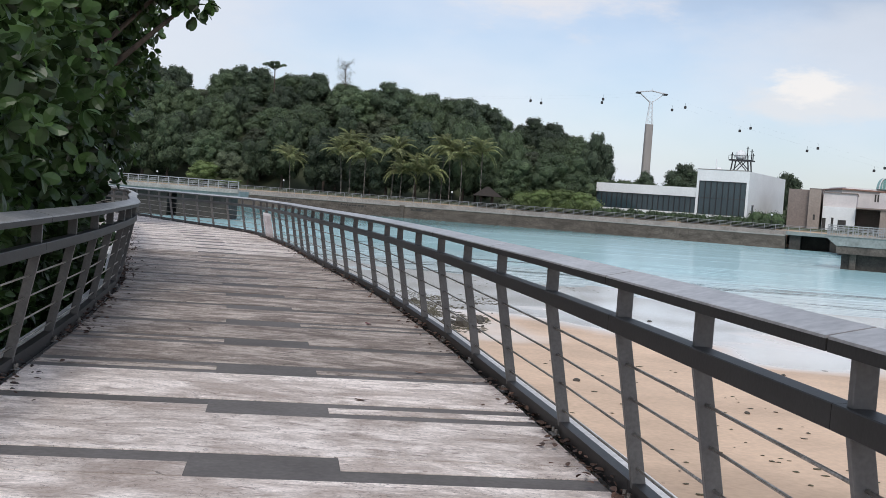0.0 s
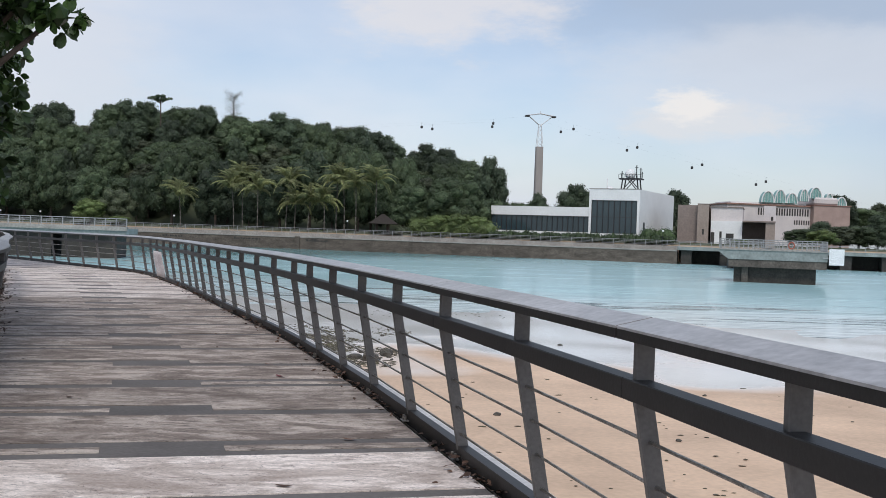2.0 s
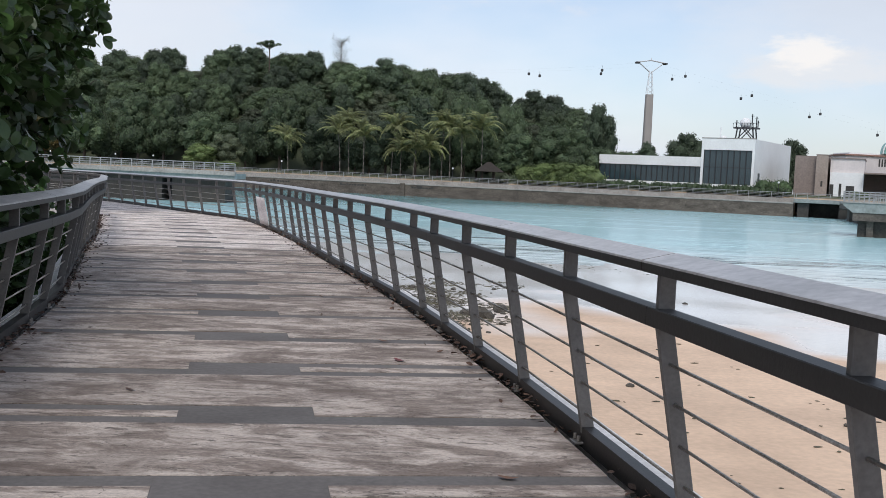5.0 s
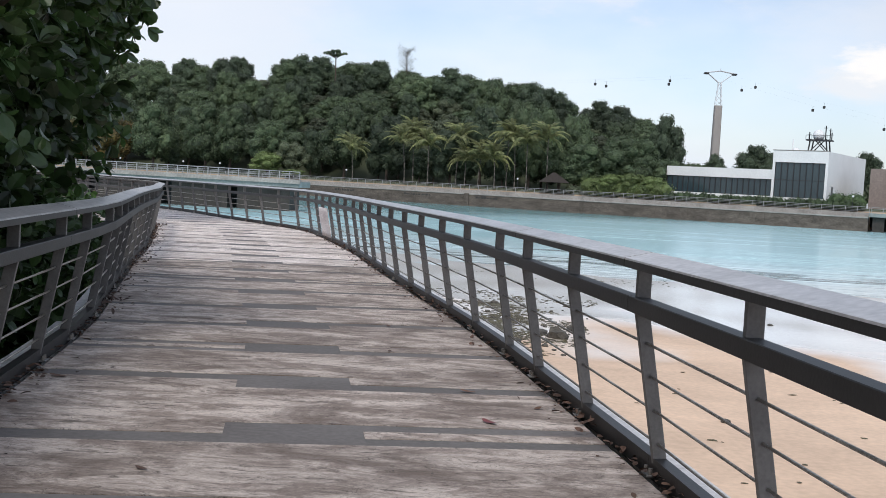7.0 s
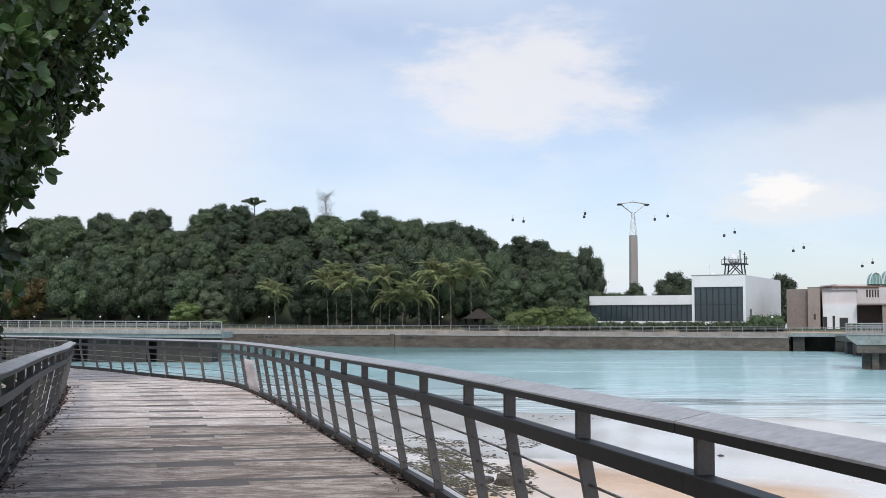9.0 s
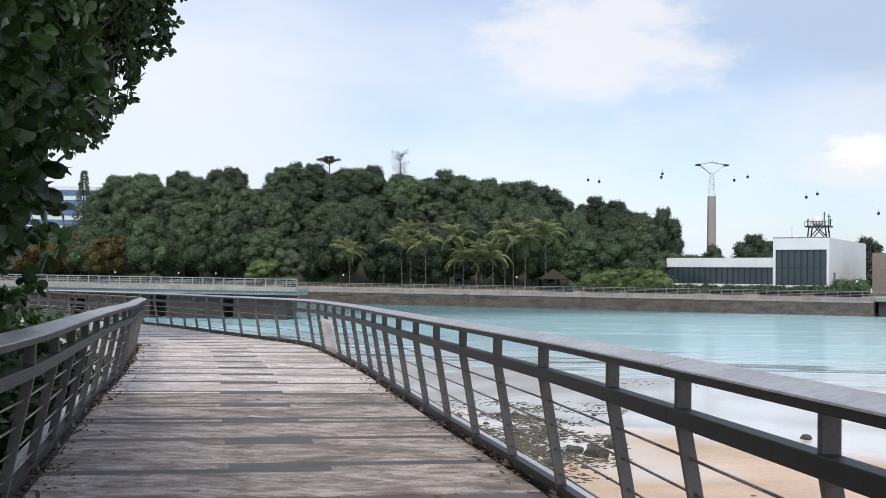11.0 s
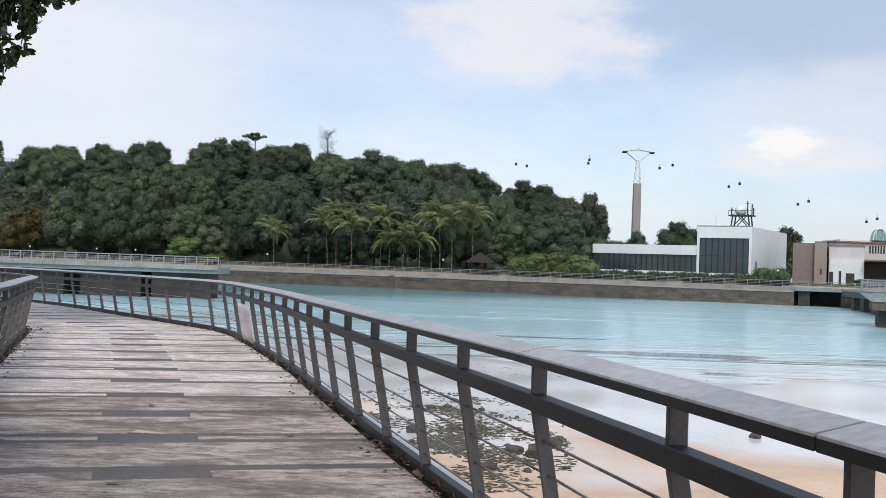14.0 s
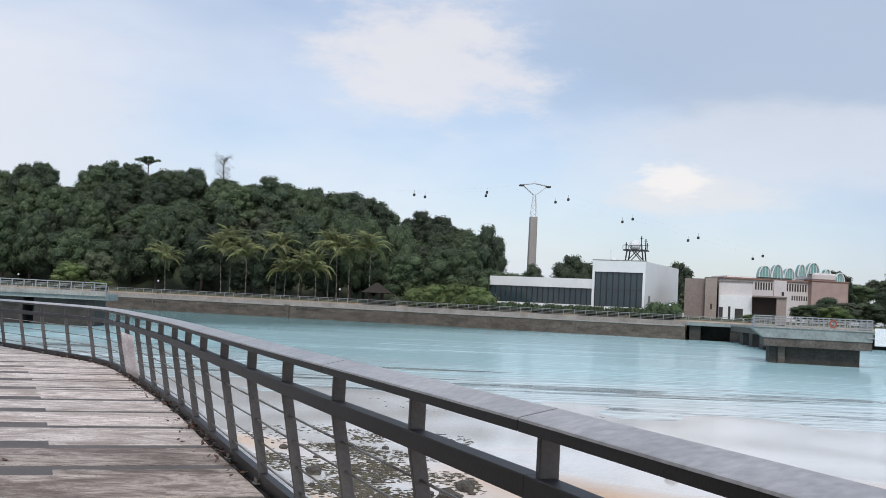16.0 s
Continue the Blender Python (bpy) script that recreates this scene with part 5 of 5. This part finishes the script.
rod(bm, (0, 0, 56.2), (0, 0, 57.4), 0.15, sides=5)
part("crossarm", bm, M_LATT, tw)
for sx in (-1, 1):
    part("sheave", box_bm(sx * 5.8 - 0.9, sx * 5.8 + 0.9, -1.4, 1.4, 54.9, 55.5), M_MULL, tw)


def cable_z(dx, side):
    return 54.9 - (0.21 * abs(dx) if dx > 0 else 0.085 * abs(dx)) - (2.0 if abs(dx) > 25 else 0.08 * abs(dx)) * 0.5


for side in (-5.8, 5.8):
    cab = thing("cable", "thin steel ropeway cable", "cable")
    pts = [(100.1 + side + dx, 460.6, cable_z(dx, side)) for dx in range(-100, 260, 20)]
    bm = bmesh.new()
    for p, q in zip(pts, pts[1:]):
        rod(bm, p, q, 0.004, sides=4)
    part("rope", bm, M_MULL, cab)
gon = None
for side, where in ((-5.8, (-45, -14, 16, 46, 76, 106, 140)), (5.8, (-52, -26, 10, 39, 69, 99, 133))):
    for dx in where:
        m = pose(100.1 + side + dx, 460.6, cable_z(dx, side))
        if gon is None:
            gon = thing("gondola", "small dark cable-car cabin hanging from the rope", "cable car", m, group="cable cars on the ropeway")
            bm = box_bm(-0.5, 0.5, -0.5, 0.5, -2.5, -1.35, bevel=0.2)
            part("cabin", bm, M_GOND, gon)
            part("hanger", rod_bm((0, 0, -1.4), (0, 0, 0.01), 0.05, sides=5), M_MULL, gon)
        else:
            copy_thing(gon, m)

# ---------------- hill trees ----------------


def crown_mesh(name, lobes, mat, seed, density=6.5, size=0.42, flat=1.0):
    rng = np.random.default_rng(seed)
    core_v, core_f = cores(lobes, rng, 0.85, ICO2)
    at, out = shell(lobes, density, rng, 0.8)
    ln = size * rng.uniform(0.5, 1.3, len(at))
    side = np.cross(out, rng.normal(size=out.shape))
    side /= np.linalg.norm(side, axis=1)[:, None]
    face = out + rng.normal(size=out.shape) * 0.7
    axis = side + out * 0.3
    leaf = scatter(at - side * ln[:, None] * 0.5, axis, ln, ln * rng.uniform(0.6, 1.0, len(at)), rng, (BLADE_V, BLADE_F), facing=face)
    v, f = joined([(core_v, core_f), leaf])
    v[:, 2] = lobes[0][2] + (v[:, 2] - lobes[0][2]) * flat
    return mesh_of(name, v, f, mat)


def trunk_mesh(height, r, seed):
    rng = random.Random(seed)
    bm = bmesh.new()
    fork = Vector((rng.uniform(-0.3, 0.3), rng.uniform(-0.3, 0.3), height * 0.5))
    limb(bm, [Vector((0, 0, -1.5)), Vector((0.1, 0, height * 0.25)), fork], r * 1.2, r * 0.8, 7)
    for i in range(4):
        a = i * 1.6 + rng.random()
        limb(bm, [fork, fork + Vector((math.cos(a) * 1.2, math.sin(a) * 1.2, height * 0.16)), fork + Vector((math.cos(a) * 2.4, math.sin(a) * 2.4, height * 0.32))], r * 0.5, r * 0.15, 5)
    me = bpy.data.meshes.new("trunk")
    bm.to_mesh(me)
    bm.free()
    me.materials.append(M_TRUNK)
    return me


def hill_tree(label, seed, mat, spread=4.2, tall=14.0, n=13, density=9.5, size=0.42, name="tree"):
    """A forest tree 14 m high: a trunk with limbs and a crown of uneven lobes."""
    rng = random.Random(seed)
    lobes = [(0, 0, tall * 0.62, 3.2), (0, 0, tall * 0.38, 2.8)]
    for i in range(n + 14):
        up = 1 - 1.75 * (i + rng.random()) / (n + 14)
        a = i * 2.4 + rng.uniform(-0.5, 0.5)
        q = math.sqrt(max(0.05, 1 - up * up)) * rng.uniform(0.75, 1.08)
        r = rng.choice((0.7, 1.0, 1.4, 1.9))
        lobes.append(((spread - 0.3) * q * math.cos(a), (spread - 0.3) * q * math.sin(a), min(tall * 0.52 + up * tall * 0.40 + rng.uniform(-0.8, 0.8), tall - r * 0.9), r))
    for i in range(7):
        a, q = rng.uniform(0, math.tau), rng.uniform(0.3, 0.95)
        lobes.append((spread * q * math.cos(a), spread * q * math.sin(a), tall * (0.98 - 0.42 * q * q) - rng.uniform(0.3, 1.2), rng.uniform(0.6, 1.1)))
    top = thing(name, label, "tree", pose(0, -400 - seed * 12, -40), group="forest trees on the hill")
    put("trunk", trunk_mesh(tall, 0.3, seed), top)
    put("crown", crown_mesh("crown", lobes, mat, seed, density, size), top)
    return top


MODELS = [hill_tree("dark green broad-crowned forest tree on the hill", 51, M_CROWNS[0]),
          hill_tree("dense green rounded forest tree on the hill", 52, M_CROWNS[1], spread=4.8, n=15),
          hill_tree("dull green spreading forest tree on the hill", 53, M_CROWNS[2], spread=5.2, n=15),
          hill_tree("dark green upright forest tree on the hill", 54, M_CROWNS[0], spread=3.4, n=12),
          hill_tree("green billowing forest tree on the hill", 55, M_CROWNS[1], spread=4.4, n=16),
          hill_tree("olive green forest tree on the hill", 56, M_CROWNS[2], spread=4.0, n=12)]
USED = set()


def plant(model, x, y, z, sx, sz, turn):
    m = pose(x, y, z, 0, 0, turn) @ Matrix.Diagonal((sx, sx, sz, 1))
    if model not in USED:
        USED.add(model)
        model.matrix_basis = m
        return model
    return copy_thing(model, m)


def on_ray(s, b):
    """Where the line of sight of slope s crosses b metres behind the sea wall."""
    k = b / E2[1]
    y = (WALL_Y0 + k + WALL_K * (EYE[0] - s * EYE[1])) / (1 - WALL_K * s)
    return EYE[0] + s * (y - EYE[1]), y


tr = random.Random(17)
for row, (b, step) in enumerate(((16, 0.028), (28, 0.029), (41, 0.027), (52, 0.02), (62, 0.016), (69, 0.0125), (77, 0.015))):
    s = -0.45 + 0.007 * row
    while s < 0.184:
        sj = s + tr.uniform(-0.006, 0.006)
        x, y = on_ray(sj, b + tr.uniform(-4.5, 4.5))
        t = np.interp(sj, SKY_S, SKY_T)
        if t > 0.025:
            z = float(hill_height(np.array(x), np.array(y)))
            h = 12.6 * (tr.uniform(0.96, 1.1) if row > 3 else tr.uniform(0.85, 1.4))
            if row < 2 and t < 0.06:
                h = 9.0
            plant(tr.choice(MODELS), x, y, z, tr.uniform(1.0, 1.3) if row > 3 else tr.uniform(0.8, 1.15), h / 14.0, tr.uniform(0, 360))
        s += step * tr.uniform(0.8, 1.2)

for sj, b in ((-0.2255, 66), (-0.224, 38), (-0.222, 48), (-0.235, 72), (-0.215, 74)):
    x, y = on_ray(sj, b)
    plant(MODELS[1], x, y, float(hill_height(np.array(x), np.array(y))), 1.1, 13.4 / 14.0, sj * 3000)

# lighter shrubs and blossoming trees at the hill's foot
light = hill_tree("bright green rounded shrub at the foot of the hill", 61, M_CROWNLIGHT, spread=4.6, n=14, name="shrub")
gold = hill_tree("tree covered with golden blossom at the water's edge", 62, M_CROWNGOLD, spread=5.0, n=15, name="blossom_tree")
for s, b, sx, h in ((-0.190, 9, 0.85, 6.4), (-0.165, 9, 0.7, 4.4), (0.138, 8.5, 0.75, 10.5), (0.156, 9, 0.75, 11.5), (0.174, 9, 0.7, 10.5), (0.124, 8.5, 0.6, 8.0)):
    x, y = on_ray(s, b)
    plant(light, x, y, 1.9, sx, h / 14, s * 900)
for s, b, sx, h in ((-0.372, 14, 1.1, 14.5), (-0.335, 9, 1.0, 13.0), (-0.41, 16, 1.0, 14.0)):
    x, y = on_ray(s, b)
    plant(gold, x, y, 1.9, sx, h / 14, s * 900)
# trees behind the white building and on the right
for s, y, h, sx in ((0.208, 400, 12.0, 0.8), (0.228, 410, 14.5, 1.0), (0.247, 395, 17.5, 1.2), (0.264, 390, 17.0, 1.3), (0.28, 392, 16.5, 1.3), (0.295, 380, 14.0, 1.2), (0.372, 285, 12, 0.8),
                    (0.38, 280, 11, 0.7), (0.505, 280, 8.0, 0.8), (0.525, 290, 9.5, 1.0), (0.545, 285, 10.0, 1.1), (0.565, 290, 10.5, 1.0), (0.585, 300, 13.0, 1.1), (0.61, 300, 13.0, 1.1),
                    (0.635, 310, 14.0, 1.2), (0.66, 310, 14.0, 1.2), (0.69, 320, 16.0, 1.3), (0.72, 320, 17.0, 1.3)):
    plant(MODELS[int(s * 1000) % 6], EYE[0] + s * (y - EYE[1]), y, 1.8, sx, h / 14, s * 2000)
plant(light, 117, 233, 1.8, 0.75, 9.6 / 14, 30)
plant(light, 92.6, 222, 1.6, 0.36, 3.6 / 14, 70)
for i in range(16):
    s = 0.535 + i * 0.022
    y = 560 + (i % 3) * 18
    plant(MODELS[i % 6], EYE[0] + s * (y - EYE[1]), y, 10.0 + min(18, 3.0 * i), 1.9, (18 + (i % 4) * 2) / 14, i * 77)

# the flat-topped tree and the bare tree on the skyline
rng_f = np.random.default_rng(71)
x, y = on_ray(-0.131, 66)
z = float(hill_height(np.array(x), np.array(y)))
um = thing("umbrella_tree", "flat-topped dark tree standing above the forest", "tree", pose(x, y, z))
bm = bmesh.new()
hh = 1.4 + 0.121 * (y - EYE[1]) - z
limb(bm, [Vector((0, 0, -1)), Vector((0.4, 0, hh * 0.5)), Vector((0.2, 0, hh - 1.2))], 0.35, 0.15)
for a in range(6):
    limb(bm, [Vector((0.2, 0, hh - 2.2)), Vector((2.4 * math.cos(a), 2.4 * math.sin(a), hh - 0.9))], 0.1, 0.04, 5)
part("trunk", bm, M_TRUNK, um)
lob = []
for a, q, up in ((0.2, 3.3, -0.2), (1.1, 2.2, 0.5), (2.0, 3.0, -0.9), (2.9, 2.6, 0.1), (3.4, 3.5, -0.6), (4.3, 1.8, 0.6), (5.2, 2.6, -0.9), (6.0, 1.2, 0.9), (3.1, 1.0, -1.3), (0.0, 1.5, -1.2)):
    lob += [(q * k * math.cos(a), q * k * math.sin(a), hh - 0.6 + up * 0.8 + 0.3 * k, 0.62 - 0.22 * k) for k in (0.45, 0.75, 1.0)]
put("crown", crown_mesh("crown", lob, M_CROWNS[0], 72, 9, 0.6, 0.8), um)
x, y = on_ray(-0.064, 66)
z = float(hill_height(np.array(x), np.array(y)))
bare = thing("bare_tree", "thin grey tree with sparse twigs on the skyline", "tree", pose(x, y, z))
hh = 1.4 + 0.127 * (y - EYE[1]) - z
bm = bmesh.new()
limb(bm, [Vector((0, 0, -1)), Vector((0.2, 0, hh * 0.6)), Vector((0, 0, hh))], 0.28, 0.05)
ends = []
rr = random.Random(4)
for i in range(80):
    z0 = hh * rr.uniform(0.55, 0.98)
    a = rr.uniform(0, math.tau)
    r = rr.uniform(0.8, 2.8)
    e = Vector((r * math.cos(a), r * math.sin(a), min(z0 + rr.uniform(0.5, 2.0), hh + 0.4)))
    limb(bm, [Vector((0.1, 0, z0)), e * 0.5 + Vector((0, 0, z0 * 0.5)), e], 0.06, 0.02, 4)
    ends.append(e)
part("trunk", bm, M_TRUNK, bare, "thin grey trunk and twigs")
at = np.repeat(np.array([e[:] for e in ends]), 14, 0) + rng_f.normal(size=(80 * 14, 3)) * 0.4
v, f = scatter(at, rng_f.normal(size=at.shape), rng_f.uniform(0.12, 0.3, len(at)), rng_f.uniform(0.08, 0.2, len(at)), rng_f, (BLADE_V, BLADE_F))
put("crown", mesh_of("crown", v, f, M_CROWNS[2]), bare)

# a conifer before the office block
x, y = EYE[0] - 0.362 * 320, EYE[1] + 320
con = thing("conifer", "tall narrow grey-green conifer", "tree", pose(x, y, 2))
part("trunk", rod_bm((0, 0, -1), (0, 0, 32), 0.35, 0.06, sides=7), M_TRUNK, con)
rg = np.random.default_rng(81)
n = 2600
hz = rg.uniform(0.12, 1.0, n)
rad = (1.05 - hz) * 6.5 * rg.uniform(0.2, 1, n)
an = rg.uniform(0, 6.28, n)
at = np.stack([rad * np.cos(an), rad * np.sin(an), hz * 33], 1)
ax = np.stack([np.cos(an), np.sin(an), rg.normal(size=n) * 0.5], 1)
v, f = scatter(at, ax, rg.uniform(0.5, 1.1, n), rg.uniform(0.2, 0.5, n), rg, (BLADE_V, BLADE_F))
put("crown", mesh_of("crown", v, f, M_CROWNS[2]), con)

# ---------------- palms ----------------


def frond_mesh(seed):
    """A drooping feather of leaflets on a midrib."""
    rng = np.random.default_rng(seed)
    pts = [(0.0, t * 3.4, 0.9 * math.sin(t * 1.7) - 1.9 * t * t * t) for t in np.linspace(0, 1, 15)]
    pts = np.array(pts)
    at, ax, ln = [], [], []
    for i in range(1, 15):
        d = pts[i] - pts[i - 1]
        for sgn in (-1, 1):
            for k in (0, 0.5):
                at.append(pts[i - 1] + d * k)
                ax.append((sgn * 0.9, 0.45, -0.55 + rng.normal() * 0.12))
                ln.append((0.95 - 0.5 * abs(i / 15 - 0.4)) * rng.uniform(0.8, 1.1))
    v, f = scatter(np.array(at), np.array(ax), np.array(ln), np.array(ln) * 0.2, rng, (BLADE_V, BLADE_F), up=0.8)
    ribs = []
    for i in range(14):
        w = 0.05 * (1 - i / 15)
        ribs.append(([pts[i] + (-w, 0, 0.01), pts[i] + (w, 0, 0.01), pts[i + 1] + (w, 0, 0.01), pts[i + 1] + (-w, 0, 0.01)], [(0, 1, 2), (0, 2, 3)]))
    v, f = joined([(v, f)] + [(np.array(a), np.array(b)) for a, b in ribs])
    return mesh_of("frond", v, f, M_FROND)


FRONDS = [frond_mesh(1), frond_mesh(2), frond_mesh(3)]


def palm(s, b, height, seed, size=1.0):
    x, y = on_ray(s, b)
    rng = random.Random(seed)
    top = thing("coconut_palm", "slender coconut palm with drooping fronds on the shore", "palm", pose(x, y, 1.9), group="coconut palms on the shore")
    lean = Vector((rng.uniform(-0.9, 0.9), rng.uniform(-0.5, 0.5), height))
    bm = bmesh.new()
    pts = [Vector((lean.x * t * t, lean.y * t * t, height * t - 0.3)) for t in np.linspace(0, 1, 7)]
    limb(bm, pts, 0.15, 0.08, 7)
    part("trunk", bm, M_PTRUNK, top, "pale ringed trunk", smooth=True)
    n = 17
    for i in range(n):
        tilt = rng.uniform(-25, 55) if i > 4 else rng.uniform(40, 75)
        put("frond", FRONDS[i % 3], top, Matrix.Translation(pts[-1]) @ pose(0, 0, 0, tilt, rng.uniform(-15, 15), i * 360 / n * 2.4) @ Matrix.Diagonal((size, size, size, 1)))
    return top


for i, (s, b, h) in enumerate(((-0.109, 7, 8.2), (-0.060, 7, 10.4), (-0.038, 7, 10.2), (-0.0115, 8, 12.2), (-0.003, 7, 7.0), (0.0095, 7, 7.6), (0.025, 7, 7.8), (0.044, 9, 12.5),
                               (0.055, 8, 11.4), (0.074, 9, 12.8), (-0.052, 9.5, 13.0), (0.036, 9.5, 13.0))):
    palm(s, b, h, 90 + i, 1.4)

# ---------------- hedges, hut and lamps on the promenade ----------------


def hedge(s0, s1, b, depth, z1, seed, label, mat=None):
    rng = np.random.default_rng(seed)
    (xa, ya), (xb, yb) = on_ray(s0, b), on_ray(s1, b)
    n = int(math.hypot(xb - xa, yb - ya) / 1.1)
    lob = []
    for i in range(n):
        t = (i + 0.5) / n
        for k in range(2):
            r = (z1 - 1.6) * 0.5 * rng.uniform(0.8, 1.12)
            lob.append((xa + (xb - xa) * t + rng.uniform(-0.4, 0.4), ya + (yb - ya) * t + k * depth, 1.7 + r * 0.9, r))
    put("hedge", crown_mesh("hedge", lob, mat or M_HEDGE, seed, 7.0, 0.34), None, None, label, category="hedge")


hedge(0.112, 0.187, 8, 3.0, 5.6, 201, "clipped bright green hedge beside the white building", M_CROWNLIGHT)
hedge(0.185, 0.372, 6.5, 1.2, 3.4, 202, "low clipped hedge before the white building")
hedge(0.345, 0.372, 8.5, 2.5, 5.0, 203, "rounded green bush at the building's corner")
hedge(0.095, 0.115, 8, 1.5, 3.6, 204, "brown-green low bush on the promenade", M_CROWNS[2])

x, y = on_ray(0.081, 9)
hut = thing("garden_hut", "small open hut with a dark pyramid roof", "hut", pose(x, y, 1.9))
for px, py in ((-1.4, -1.4), (1.4, -1.4), (-1.4, 1.4), (1.4, 1.4)):
    part("post", box_bm(px - 0.1, px + 0.1, py - 0.1, py + 0.1, -0.1, 2.2), M_TRUNK, hut)
bm = bmesh.new()
a = [bm.verts.new(p) for p in ((-3.4, -3.4, 2.1), (3.4, -3.4, 2.1), (3.4, 3.4, 2.1), (-3.4, 3.4, 2.1))]
c = [bm.verts.new(p) for p in ((-0.3, -0.3, 4.4), (0.3, -0.3, 4.4), (0.3, 0.3, 4.4), (-0.3, 0.3, 4.4))]
for i in range(4):
    bm.faces.new((a[i], a[(i + 1) % 4], c[(i + 1) % 4], c[i]))
bm.faces.new(a), bm.faces.new(c)
bmesh.ops.recalc_face_normals(bm, faces=bm.faces)
part("roof", bm, M_THATCH, hut)

lamp = None
for s, b in ((-0.40, 5), (-0.27, 5), (-0.115, 5), (0.047, 5), (0.362, 5.2), (-0.33, 5), (-0.235, 5)):
    x, y = on_ray(s, b)
    if lamp is None:
        lamp = thing("lamp_post", "thin dark lamp post with a pale globe", "lamp post", pose(x, y, 1.2), group="lamp posts along the promenade")
        part("pole", rod_bm((0, 0, 0), (0, 0, 3.0), 0.06, sides=6), M_MULL, lamp)
        bm = bmesh.new()
        bmesh.ops.create_uvsphere(bm, u_segments=10, v_segments=8, radius=0.24, matrix=Matrix.Translation((0, 0, 3.15)))
        part("globe", bm, M_BOARD, lamp, smooth=True)
    else:
        copy_thing(lamp, pose(x, y, 1.2))

# rocks at the foot of the far point
rv = np.random.default_rng(91)
ch = []
for i in range(260):
    s, d = rv.uniform(0.555, 0.75), rv.uniform(285, 300)
    r = rv.uniform(0.5, 1.3)
    v = ICO1[0] * rv.uniform(0.7, 1.15, (len(ICO1[0]), 1)) * np.array((r, r, r * 0.7))
    ch.append((v + np.array((EYE[0] + s * d, EYE[1] + d, -2.6 + (d - 285) * 0.3)), ICO1[1]))
v, f = joined(ch)
put("rock_revetment", mesh_of("rock_revetment", v, f, M_WALL), None, None, "sloping bank of pale boulders at the point", category="rocks", kind="stuff")
